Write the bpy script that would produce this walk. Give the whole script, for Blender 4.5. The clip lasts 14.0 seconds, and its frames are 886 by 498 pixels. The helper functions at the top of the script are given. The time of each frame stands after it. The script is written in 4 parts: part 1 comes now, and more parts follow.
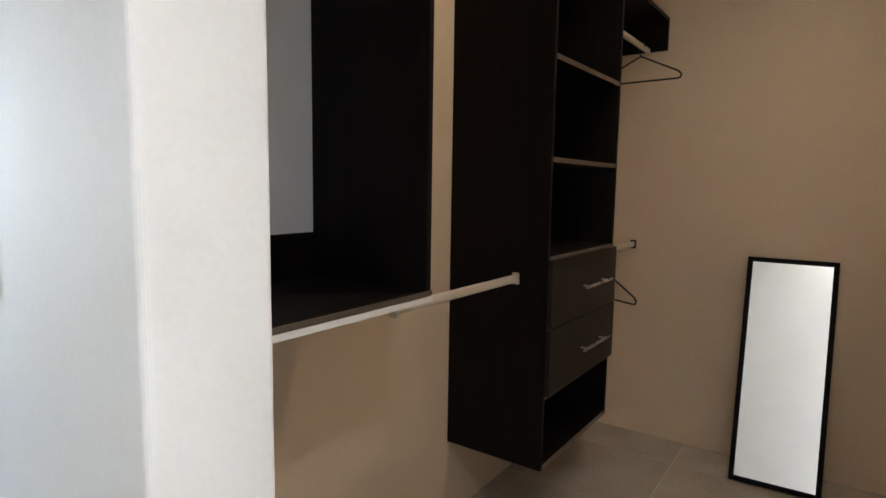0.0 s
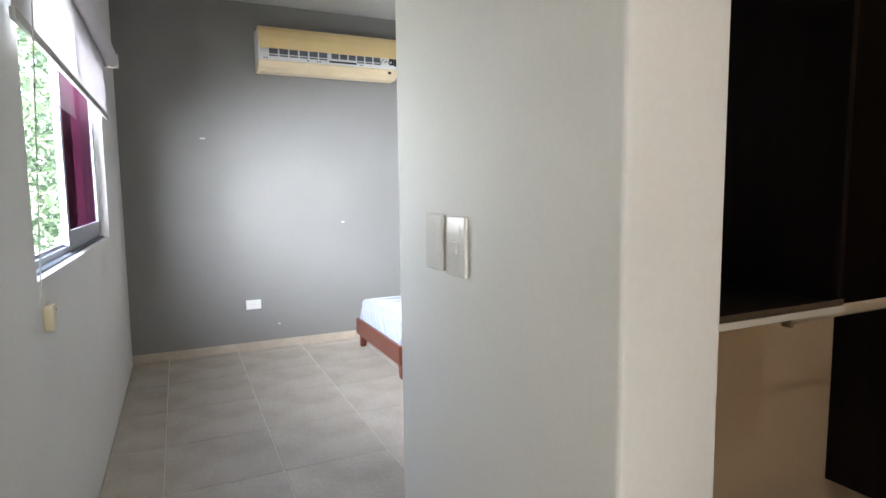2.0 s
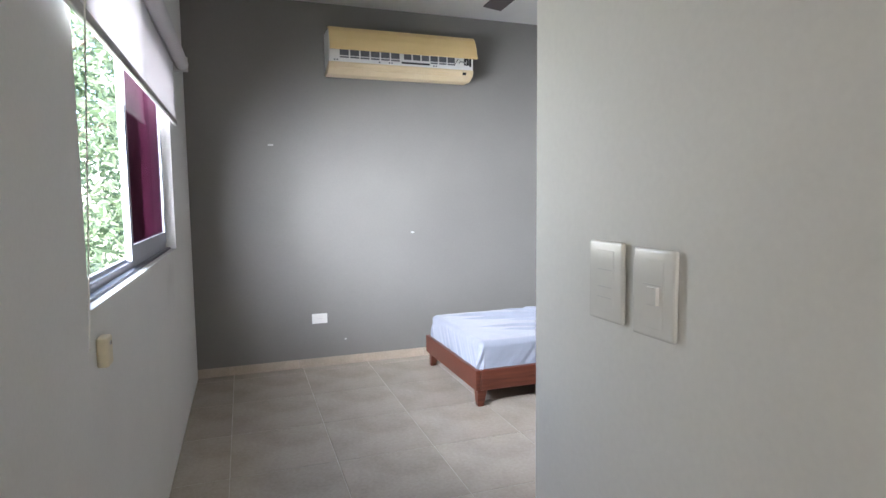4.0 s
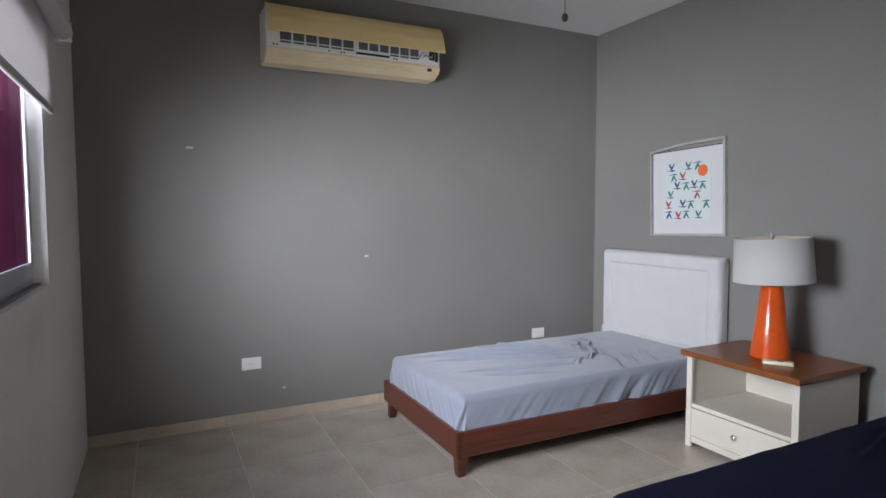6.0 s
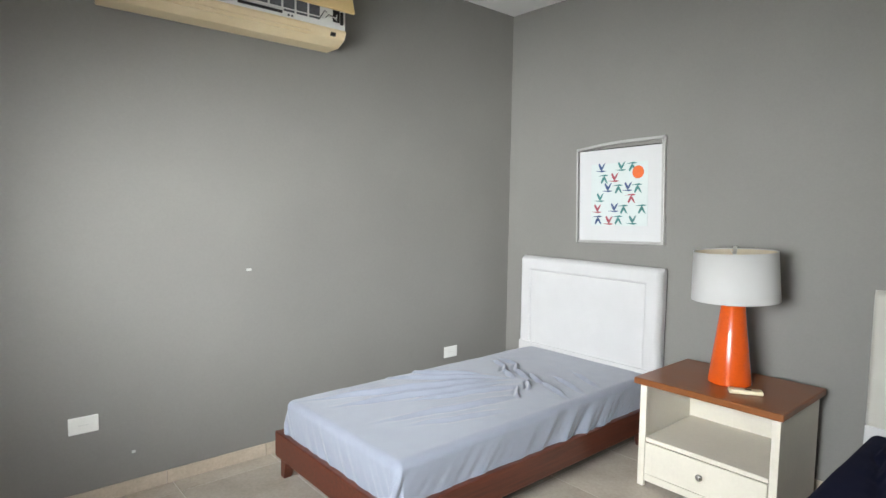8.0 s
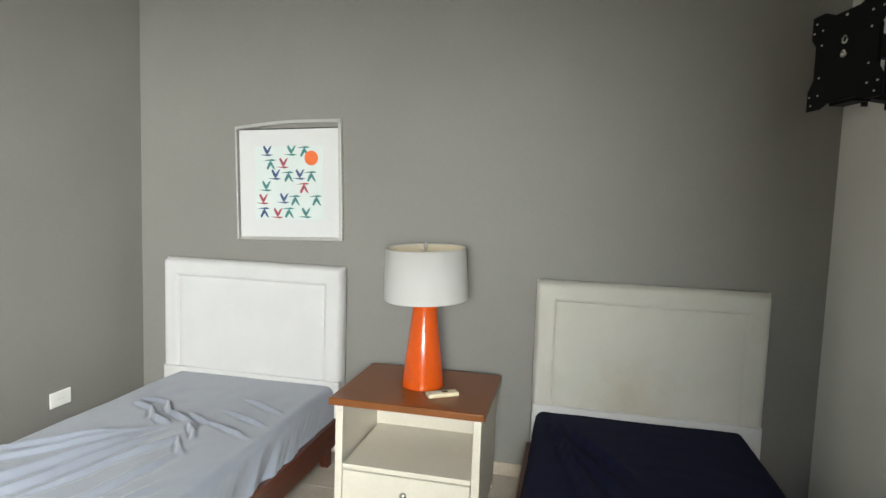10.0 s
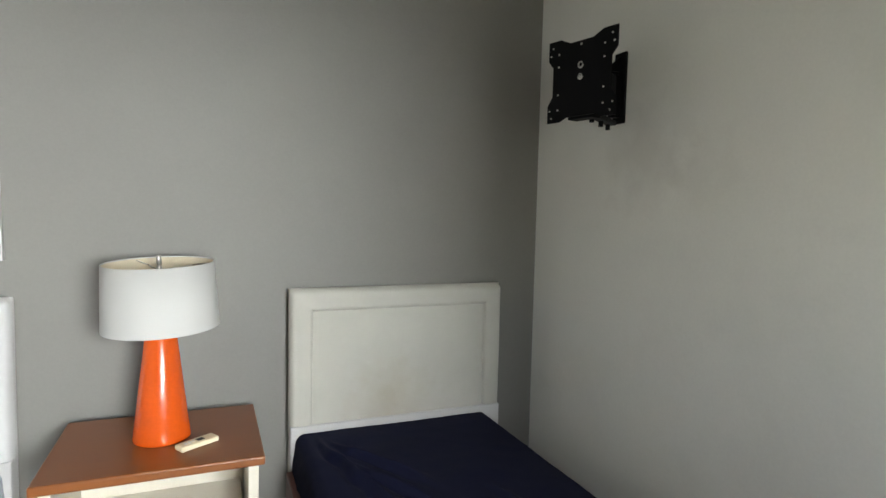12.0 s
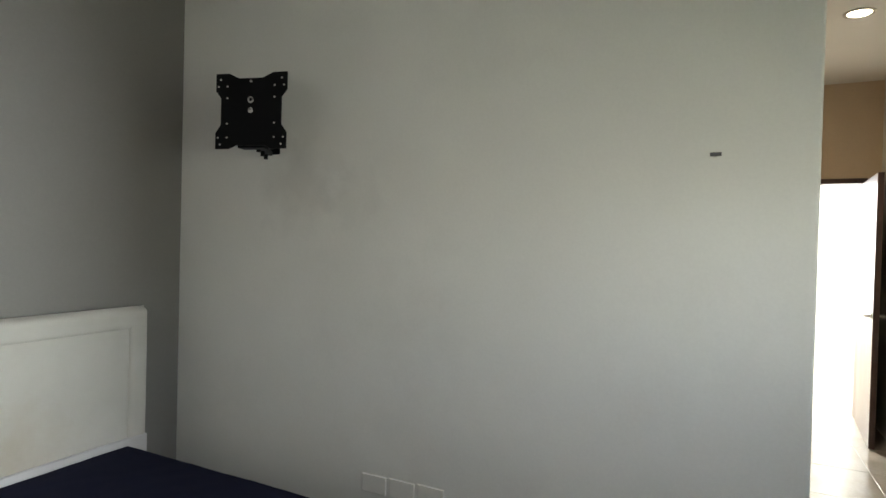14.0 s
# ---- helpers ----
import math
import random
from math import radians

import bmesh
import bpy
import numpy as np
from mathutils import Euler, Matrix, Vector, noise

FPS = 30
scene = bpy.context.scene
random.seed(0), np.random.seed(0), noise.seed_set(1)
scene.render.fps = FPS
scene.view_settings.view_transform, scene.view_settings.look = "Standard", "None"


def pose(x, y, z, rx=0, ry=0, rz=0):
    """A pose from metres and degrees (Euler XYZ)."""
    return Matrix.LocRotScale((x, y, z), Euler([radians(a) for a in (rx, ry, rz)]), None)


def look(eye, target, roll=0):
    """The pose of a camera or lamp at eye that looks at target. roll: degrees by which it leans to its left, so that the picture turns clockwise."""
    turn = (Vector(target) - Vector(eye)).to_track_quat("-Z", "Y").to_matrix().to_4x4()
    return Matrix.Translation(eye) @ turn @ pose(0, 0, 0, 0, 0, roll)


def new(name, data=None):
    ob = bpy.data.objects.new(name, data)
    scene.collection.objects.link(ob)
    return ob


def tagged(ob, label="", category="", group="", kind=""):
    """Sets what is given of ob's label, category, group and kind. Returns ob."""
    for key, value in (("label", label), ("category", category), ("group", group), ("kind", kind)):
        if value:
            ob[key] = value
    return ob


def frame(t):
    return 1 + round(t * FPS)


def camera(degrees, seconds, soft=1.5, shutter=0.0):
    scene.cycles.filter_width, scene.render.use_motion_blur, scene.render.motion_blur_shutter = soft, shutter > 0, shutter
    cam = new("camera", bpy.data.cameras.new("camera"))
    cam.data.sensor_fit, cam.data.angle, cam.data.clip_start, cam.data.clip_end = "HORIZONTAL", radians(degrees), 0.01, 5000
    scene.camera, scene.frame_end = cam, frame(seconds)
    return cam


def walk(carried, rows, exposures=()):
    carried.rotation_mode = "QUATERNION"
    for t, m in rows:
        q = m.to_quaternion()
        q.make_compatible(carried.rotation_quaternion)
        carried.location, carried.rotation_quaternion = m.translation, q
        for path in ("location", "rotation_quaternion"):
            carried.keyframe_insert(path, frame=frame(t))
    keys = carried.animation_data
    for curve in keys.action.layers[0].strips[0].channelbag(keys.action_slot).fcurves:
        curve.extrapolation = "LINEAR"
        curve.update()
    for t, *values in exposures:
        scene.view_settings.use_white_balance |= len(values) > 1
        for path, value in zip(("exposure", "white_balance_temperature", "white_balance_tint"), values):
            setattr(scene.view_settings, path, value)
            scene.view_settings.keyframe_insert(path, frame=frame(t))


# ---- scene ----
cam = camera(75.7, 14.0)
PATH = [
    (0, (0.157, 0.554, 1.372), (1.779, 1.702, 1.147), 0.9),
    (0.5, (0.144, 0.56, 1.356), (1.586, 1.931, 1.156), 0.3),
    (1, (0.09, 0.58, 1.36), (1.325, 2.141, 1.163), 0.0),
    (1.5, (0.033, 0.622, 1.354), (1.06, 2.327, 1.155), -0.1),
    (2, (-0.034, 0.635, 1.355), (0.803, 2.441, 1.154), -0.7),
    (2.5, (-0.081, 0.66, 1.353), (0.614, 2.525, 1.158), -0.9),
    (2.7, (-0.081, 0.69, 1.352), (0.562, 2.573, 1.165), -0.7),
    (4.8, (-0.036, 1.309, 1.388), (0.678, 3.17, 1.228), -0.3),
    (5, (-0.049, 1.385, 1.389), (0.721, 3.224, 1.238), -0.3),
    (5.5, (-0.024, 1.594, 1.396), (0.823, 3.4, 1.256), -0.1),
    (6, (-0.004, 1.824, 1.397), (0.885, 3.611, 1.272), -0.1),
    (6.5, (-0.006, 2.062, 1.419), (0.922, 3.829, 1.298), 0.1),
    (7, (0.007, 2.274, 1.412), (0.973, 4.023, 1.313), 0.5),
    (7.2, (0.023, 2.359, 1.43), (1.008, 4.097, 1.326), 0.6),
    (9.3, (0.264, 3.006, 1.478), (2.097, 3.793, 1.318), 1.4),
    (9.5, (0.314, 3.059, 1.477), (2.178, 3.769, 1.332), 1.4),
    (10, (0.434, 3.185, 1.484), (2.379, 3.615, 1.314), 1.9),
    (10.5, (0.532, 3.28, 1.521), (2.517, 3.436, 1.329), 2.0),
    (11, (0.57, 3.517, 1.481), (2.55, 3.283, 1.324), 1.7),
    (11.5, (0.644, 3.594, 1.484), (2.573, 3.088, 1.331), 1.9),
    (12, (0.696, 3.682, 1.473), (2.539, 2.918, 1.339), 1.3),
    (12.5, (0.816, 3.89, 1.433), (2.466, 2.764, 1.341), 0.5),
    (13, (0.788, 3.998, 1.483), (2.224, 2.61, 1.39), 0.6),
    (13.5, (0.69, 4.188, 1.482), (1.828, 2.544, 1.427), 1.5),
    (14, (0.729, 4.162, 1.465), (1.622, 2.373, 1.437), 1.5),
]
EXPOSURES = [(0.0, 4.1, 5500, 13), (0.5, 3.87, 5450, 13), (1.0, 3.74, 5450, 13), (1.5, 3.4, 5950, 13), (2.5, 3.53, 6000, 13), (5.0, 2.65, 6100, 16), (5.5, 2.45, 6150, 16), (6.0, 2.15, 6150, 16), (6.5, 1.84, 6550, 12), (7.0, 2.5, 6500, 11), (9.5, 2.8, 6700, 6), (10.0, 2.65, 6850, 6), (11.0, 2.65, 6800, 6), (11.5, 2.92, 6550, 7), (12.0, 2.87, 6650, 7), (12.5, 2.67, 6900, 7), (13.0, 2.77, 6700, 6), (14.0, 2.82, 6600, 7)]
walk(cam, [(t, look(eye, target, roll)) for t, eye, target, roll in PATH], EXPOSURES)

# ---- plan, metres ----
XW, XE = -0.425, 3.45          # west and east walls of the bedroom
YN, YS = 5.75, 1.98            # north wall, bedroom face of the partition
H = 2.93                       # ceiling
XEND = 0.467                   # passage face of the partition's end
YC = 1.82                      # closet's north wall
YJ = 1.18                      # closet opening, north jamb
XCE = 3.32                     # closet's east wall
YCS = 0.02                     # closet's south wall
YD = -1.85                     # wall with the door at the passage's end

# ---- daylight ----
world = bpy.data.worlds.new("world")
scene.world = world
world.use_nodes = True
wn, wl = world.node_tree.nodes, world.node_tree.links
sky = wn.new("ShaderNodeTexSky")
sky.sky_type, sky.sun_disc = "NISHITA", False
sky.sun_elevation, sky.sun_rotation = radians(58), radians(160)
wl.new(sky.outputs[0], wn["Background"].inputs[0])
wn["Background"].inputs[1].default_value = 0.15
sun = new("sun", bpy.data.lights.new("sun", "SUN"))
sun.data.energy, sun.data.angle, sun.data.color = 5.0, radians(0.5), (1.0, 0.95, 0.87)
sun.matrix_basis = look((2.5, -7, 12), (0, 0, 0))


def area(name, eye, target, width, height, watts, color):
    lamp = new(name, bpy.data.lights.new(name, "AREA"))
    lamp.data.shape, lamp.data.size, lamp.data.size_y = "RECTANGLE", width, height
    lamp.data.energy, lamp.data.color = watts, color
    lamp.matrix_basis = look(eye, target)
    return lamp


def spot_lamp(name, eye, watts, color, size, blend=0.7):
    lamp = new(name, bpy.data.lights.new(name, "SPOT"))
    lamp.data.energy, lamp.data.color, lamp.data.spot_size, lamp.data.spot_blend = watts, color, radians(size), blend
    lamp.data.shadow_soft_size = 0.05
    lamp.matrix_basis = look(eye, (eye[0], eye[1] + 0.001, 0))
    return lamp


area("window_daylight", (-1.65, 2.9, 1.72), (0.9, 4.40, 1.42), 2.7, 1.8, 12, (0.95, 0.98, 1.0))
area("low_sky_daylight", (-3.56, 1.13, 2.25), (-0.5, 3.70, 1.68), 6.2, 5.0, 515, (0.92, 0.955, 0.99))
area("west_sky_daylight", (-4.03, 1.82, 2.15), (-0.5, 3.70, 1.6), 3.4, 3.5, 310, (0.92, 0.955, 0.99))
area("window_north_daylight", (-2.1, 4.7, 1.6), (0.5, 1.9, 1.5), 2.0, 1.6, 11, (1.0, 0.97, 0.88))
area("far_room_daylight", (1.6, -4.9, 1.7), (0.0, -2.0, 1.2), 2.4, 2.0, 100, (0.97, 0.99, 1.0))
spot_lamp("hall_lamp", (0.05, -0.1, 2.87), 2.6, (1.0, 0.94, 0.82), 140)
spot_lamp("closet_lamp", (1.9, 0.75, 2.87), 1.7, (1.0, 0.71, 0.39), 150)


# ---- materials ----
def shade(name, color, rough=0.6, var=0.06, scale=6.0, fine=140.0, bump=0.06, metal=0.0, stretch=(1, 1, 1), tint=None,
          stain=None, stain_amount=0.0, spec=0.5, sheen=0.0, per_piece=0.0):
    m = bpy.data.materials.new(name)
    m.use_nodes = True
    n, l = m.node_tree.nodes, m.node_tree.links
    b = n["Principled BSDF"]
    tc, mp = n.new("ShaderNodeTexCoord"), n.new("ShaderNodeMapping")
    l.new(tc.outputs["Object"], mp.inputs[0])
    mp.inputs["Scale"].default_value = stretch
    big, small = n.new("ShaderNodeTexNoise"), n.new("ShaderNodeTexNoise")
    for node, s, d in ((big, scale, 4), (small, fine, 3)):
        l.new(mp.outputs[0], node.inputs["Vector"])
        node.inputs["Scale"].default_value, node.inputs["Detail"].default_value = s, d
    ramp = n.new("ShaderNodeMapRange")
    l.new(big.outputs["Fac"], ramp.inputs[0])
    ramp.inputs[1].default_value, ramp.inputs[2].default_value = 0.3, 0.7
    mix = n.new("ShaderNodeMix")
    mix.data_type = "RGBA"
    l.new(ramp.outputs[0], mix.inputs[0])
    other = tint or color
    mix.inputs[6].default_value = (*[min(1, c * (1 - var)) for c in color], 1)
    mix.inputs[7].default_value = (*[min(1, c * (1 + var)) for c in other], 1)
    out = mix.outputs[2]
    mix2 = n.new("ShaderNodeMix")
    mix2.data_type, mix2.blend_type = "RGBA", "MULTIPLY"
    mix2.inputs[0].default_value = 0.35 * min(1, var * 6)
    l.new(out, mix2.inputs[6])
    l.new(small.outputs["Fac"], mix2.inputs[7])
    bright = n.new("ShaderNodeMapRange")
    l.new(small.outputs["Fac"], bright.inputs[0])
    bright.inputs[1].default_value, bright.inputs[2].default_value, bright.inputs[3].default_value, bright.inputs[4].default_value = 0.25, 0.75, 0.6, 1.4
    l.new(bright.outputs[0], mix2.inputs[7])
    out = mix2.outputs[2]
    if stain:
        blot = n.new("ShaderNodeTexNoise")
        l.new(tc.outputs["Object"], blot.inputs["Vector"])
        blot.inputs["Scale"].default_value, blot.inputs["Detail"].default_value, blot.inputs["Roughness"].default_value = 1.7, 6, 0.65
        cut = n.new("ShaderNodeMapRange")
        l.new(blot.outputs["Fac"], cut.inputs[0])
        cut.inputs[1].default_value, cut.inputs[2].default_value, cut.inputs[4].default_value = 0.52, 0.72, stain_amount
        mix3 = n.new("ShaderNodeMix")
        mix3.data_type = "RGBA"
        l.new(cut.outputs[0], mix3.inputs[0])
        l.new(out, mix3.inputs[6])
        mix3.inputs[7].default_value = (*stain, 1)
        out = mix3.outputs[2]
    if per_piece:
        info, hsv, rng = n.new("ShaderNodeObjectInfo"), n.new("ShaderNodeHueSaturation"), n.new("ShaderNodeMapRange")
        l.new(info.outputs["Random"], rng.inputs[0])
        rng.inputs[3].default_value, rng.inputs[4].default_value = 1 - per_piece, 1 + per_piece
        l.new(rng.outputs[0], hsv.inputs["Value"])
        l.new(out, hsv.inputs["Color"])
        out = hsv.outputs[0]
    l.new(out, b.inputs["Base Color"])
    rr = n.new("ShaderNodeMapRange")
    l.new(big.outputs["Fac"], rr.inputs[0])
    rr.inputs[3].default_value, rr.inputs[4].default_value = max(0.02, rough - 0.08), min(1, rough + 0.08)
    l.new(rr.outputs[0], b.inputs["Roughness"])
    b.inputs["Metallic"].default_value = metal
    b.inputs["Specular IOR Level"].default_value = spec
    if sheen:
        b.inputs["Sheen Weight"].default_value = sheen
    if bump:
        bp = n.new("ShaderNodeBump")
        bp.inputs["Strength"].default_value, bp.inputs["Distance"].default_value = bump, 0.01
        l.new(small.outputs["Fac"], bp.inputs["Height"])
        l.new(bp.outputs[0], b.inputs["Normal"])
    return m


WHITE = shade("white_wall_paint", (0.74, 0.73, 0.69), 0.55, 0.025, 2.2, 90, 0.035, stain=(0.55, 0.53, 0.48), stain_amount=0.12)
PALE = shade("pale_grey_wall_paint", (0.75, 0.745, 0.71), 0.6, 0.025, 2.0, 90, 0.035, stain=(0.47, 0.46, 0.43), stain_amount=0.14)
def scuff(material, centre, near, far, amount, color):
    """A faint dirty patch with a ragged edge round one spot of a painted wall."""
    n, l = material.node_tree.nodes, material.node_tree.links
    tc, dist, grain, add, fall, mixer = (n.new("ShaderNode" + k) for k in ("TexCoord", "VectorMath", "TexNoise", "Math", "MapRange", "MixRGB"))
    dist.operation, dist.inputs[1].default_value = "DISTANCE", centre
    l.new(tc.outputs["Object"], dist.inputs[0])
    grain.inputs["Scale"].default_value, grain.inputs["Detail"].default_value = 7.0, 6.0
    l.new(tc.outputs["Object"], grain.inputs["Vector"])
    add.operation, add.inputs[2].default_value = "MULTIPLY_ADD", 0.0
    add.inputs[1].default_value = 0.45
    l.new(grain.outputs["Fac"], add.inputs[0])
    l.new(dist.outputs["Value"], add.inputs[2])
    for k, v in ((1, near), (2, far), (3, amount), (4, 0.0)):
        fall.inputs[k].default_value = v
    l.new(add.outputs[0], fall.inputs[0])
    l.new(fall.outputs[0], mixer.inputs[0])
    base = n["Principled BSDF"].inputs["Base Color"]
    l.new(base.links[0].from_socket, mixer.inputs[1])
    mixer.inputs[2].default_value = (*color, 1)
    l.new(mixer.outputs[0], base)


scuff(PALE, (2.62, 1.98, 1.74), 0.28, 0.50, 0.30, (0.42, 0.40, 0.37))
scuff(PALE, (2.30, 1.98, 1.62), 0.26, 0.40, 0.16, (0.45, 0.43, 0.40))
scuff(WHITE, (-0.425, 4.35, 0.98), 0.24, 0.40, 0.25, (0.45, 0.43, 0.39))
GREY = shade("grey_wall_paint", (0.206, 0.197, 0.181), 0.6, 0.03, 2.2, 90, 0.035, stain=(0.232, 0.226, 0.204), stain_amount=0.25)
# Cream deepened beyond the paint: part of the closet lamp's warmth sits in it.
CREAM = shade("lamp_warmed_cream_paint", (0.64, 0.515, 0.365), 0.6, 0.03, 2.0, 90, 0.035, stain=(0.5, 0.44, 0.35), stain_amount=0.15)
CEIL = shade("ceiling_paint", (0.78, 0.77, 0.74), 0.8, 0.02, 2.0, 70, 0.08)
TILE = shade("beige_floor_tile", (0.405, 0.355, 0.29), 0.22, 0.10, 3.5, 60, 0.03, tint=(0.435, 0.385, 0.325), stain=(0.335, 0.29, 0.24), stain_amount=0.35, per_piece=0.05)
GROUT = shade("pale_grout", (0.48, 0.43, 0.36), 0.9, 0.12, 9, 120, 0.2)
SKIRT = shade("beige_skirting_tile", (0.45, 0.37, 0.28), 0.4, 0.10, 5, 70, 0.03, tint=(0.5, 0.42, 0.33), per_piece=0.05)
BEDWOOD = shade("red_brown_wood", (0.078, 0.0185, 0.0095), 0.36, 0.30, 9, 60, 0.05, stretch=(0.35, 6, 6), tint=(0.085, 0.023, 0.012))
TOPWOOD = shade("warm_brown_wood", (0.195, 0.063, 0.0165), 0.32, 0.03, 2.2, 14, 0.0, stretch=(3, 0.8, 3), tint=(0.215, 0.073, 0.020))
CREAMPAINT = shade("cream_furniture_paint", (0.65, 0.61, 0.515), 0.42, 0.03, 5, 60, 0.03)
LINEN = shade("white_upholstery", (0.54, 0.532, 0.523), 0.85, 0.03, 5, 500, 0.25, sheen=0.2)
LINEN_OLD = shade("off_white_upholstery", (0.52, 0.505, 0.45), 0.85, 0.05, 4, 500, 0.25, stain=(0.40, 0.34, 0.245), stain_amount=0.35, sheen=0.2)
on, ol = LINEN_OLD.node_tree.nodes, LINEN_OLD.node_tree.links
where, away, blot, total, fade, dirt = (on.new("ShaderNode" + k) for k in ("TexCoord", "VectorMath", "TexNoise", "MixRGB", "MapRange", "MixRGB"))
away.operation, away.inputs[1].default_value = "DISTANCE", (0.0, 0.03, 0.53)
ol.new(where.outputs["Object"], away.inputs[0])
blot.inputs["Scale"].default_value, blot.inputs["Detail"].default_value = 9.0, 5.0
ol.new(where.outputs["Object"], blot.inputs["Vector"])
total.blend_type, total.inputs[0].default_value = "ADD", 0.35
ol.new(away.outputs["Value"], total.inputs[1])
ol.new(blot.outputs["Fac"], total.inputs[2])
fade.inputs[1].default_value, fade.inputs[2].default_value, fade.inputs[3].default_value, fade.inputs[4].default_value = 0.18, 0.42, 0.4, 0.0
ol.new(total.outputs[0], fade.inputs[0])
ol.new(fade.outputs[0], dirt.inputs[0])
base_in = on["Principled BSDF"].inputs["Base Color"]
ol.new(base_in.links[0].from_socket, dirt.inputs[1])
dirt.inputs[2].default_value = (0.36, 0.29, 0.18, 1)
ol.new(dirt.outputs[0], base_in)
SHEET = shade("grey_blue_sheet", (0.225, 0.244, 0.292), 0.8, 0.04, 8, 600, 0.2, sheen=0.3)
NAVY = shade("navy_sheet", (0.006, 0.0075, 0.024), 0.9, 0.12, 8, 600, 0.2, spec=0.15)
ORANGE = shade("orange_glazed_ceramic", (0.62, 0.085, 0.008), 0.22, 0.05, 5, 80, 0.01)
METAL = shade("brushed_nickel", (0.62, 0.60, 0.56), 0.28, 0.05, 20, 200, 0.02, metal=1.0)
SATIN = shade("satin_champagne_rod", (0.62, 0.56, 0.46), 0.45, 0.04, 9, 120, 0.02, metal=0.15)
ALU = shade("grey_aluminium", (0.42, 0.43, 0.48), 0.4, 0.05, 8, 120, 0.03, metal=0.55)
DARKALU = shade("dark_aluminium_track", (0.16, 0.165, 0.19), 0.45, 0.08, 8, 120, 0.03, metal=0.5)
BLACK = shade("black_powder_coat", (0.0035, 0.0035, 0.004), 0.5, 0.1, 12, 200, 0.04, spec=0.12)
BLACKPL = shade("black_plastic", (0.015, 0.014, 0.014), 0.45, 0.1, 12, 200, 0.02)
ESPRESSO = shade("espresso_melamine", (0.0045, 0.0034, 0.003), 0.5, 0.25, 6, 70, 0.06, stretch=(6, 6, 0.5), tint=(0.007, 0.005, 0.0045), spec=0.12)
ESP_DRAWER = shade("espresso_drawer_front", (0.012, 0.009, 0.008), 0.4, 0.25, 6, 70, 0.06, stretch=(0.5, 6, 6), tint=(0.016, 0.012, 0.010), spec=0.2)
EDGE = shade("brown_edge_band", (0.10, 0.075, 0.055), 0.45, 0.1, 9, 80, 0.03)
PALEBOARD = shade("pale_grey_board", (0.62, 0.64, 0.65), 0.5, 0.03, 4, 80, 0.03)
PLASTIC = shade("white_plastic", (0.76, 0.75, 0.71), 0.16, 0.02, 6, 60, 0.0)
YELLOWED = shade("yellowed_plastic", (0.71, 0.51, 0.22), 0.35, 0.015, 3, 60, 0.01, tint=(0.73, 0.55, 0.27))
TRIMCREAM = shade("cream_aged_plastic", (0.72, 0.57, 0.34), 0.4, 0.02, 4, 60, 0.01, tint=(0.74, 0.61, 0.40))
ACWHITE = shade("appliance_white", (0.72, 0.71, 0.68), 0.4, 0.03, 6, 80, 0.02)
FILTER = shade("grey_filter_mesh", (0.12, 0.12, 0.13), 0.9, 0.15, 60, 700, 0.5)
BONE = shade("bone_plastic", (0.70, 0.62, 0.43), 0.4, 0.04, 9, 80, 0.01)
PICFRAME = shade("silver_grey_frame", (0.42, 0.41, 0.39), 0.4, 0.06, 9, 120, 0.05, metal=0.35)
MATBOARD = shade("white_mat_board", (0.575, 0.575, 0.57), 0.75, 0.01, 5, 200, 0.05)
PRINT = shade("pale_mint_paper", (0.56, 0.61, 0.59), 0.7, 0.03, 6, 200, 0.03)
INK = [shade("ink_" + k, c, 0.7, 0.15, 30, 200, 0.0) for k, c in (("teal", (0.05, 0.19, 0.18)), ("navy", (0.035, 0.07, 0.17)),
       ("red", (0.34, 0.06, 0.08)), ("violet", (0.06, 0.09, 0.20)))]
INK_SUN = shade("ink_orange", (0.70, 0.14, 0.035), 0.7, 0.04, 30, 200, 0.0)
DOORWOOD = shade("dark_door_veneer", (0.055, 0.026, 0.018), 0.35, 0.2, 6, 60, 0.04, stretch=(6, 6, 0.4), tint=(0.075, 0.038, 0.026))
BARK = shade("bark", (0.16, 0.12, 0.085), 0.9, 0.3, 9, 60, 0.5)
GROUND = shade("dry_lawn", (0.10, 0.12, 0.055), 0.95, 0.3, 3, 40, 0.4)
FANBLADE = shade("dark_fan_blade", (0.035, 0.022, 0.020), 0.4, 0.2, 8, 60, 0.04, stretch=(0.6, 6, 6))


def leaf_material():
    m = bpy.data.materials.new("leaf_green")
    m.use_nodes = True
    n, l = m.node_tree.nodes, m.node_tree.links
    b = n["Principled BSDF"]
    geo, ramp = n.new("ShaderNodeNewGeometry"), n.new("ShaderNodeValToRGB")
    l.new(geo.outputs["Random Per Island"], ramp.inputs[0])
    ramp.color_ramp.elements[0].color, ramp.color_ramp.elements[1].color = (0.085, 0.12, 0.06, 1), (0.19, 0.24, 0.15, 1)
    l.new(ramp.outputs[0], b.inputs["Base Color"])
    b.inputs["Roughness"].default_value = 0.45
    tr, add = n.new("ShaderNodeBsdfTranslucent"), n.new("ShaderNodeMixShader")
    l.new(ramp.outputs[0], tr.inputs[0])
    add.inputs[0].default_value = 0.6
    l.new(b.outputs[0], add.inputs[1])
    l.new(tr.outputs[0], add.inputs[2])
    l.new(add.outputs[0], n["Material Output"].inputs[0])
    return m


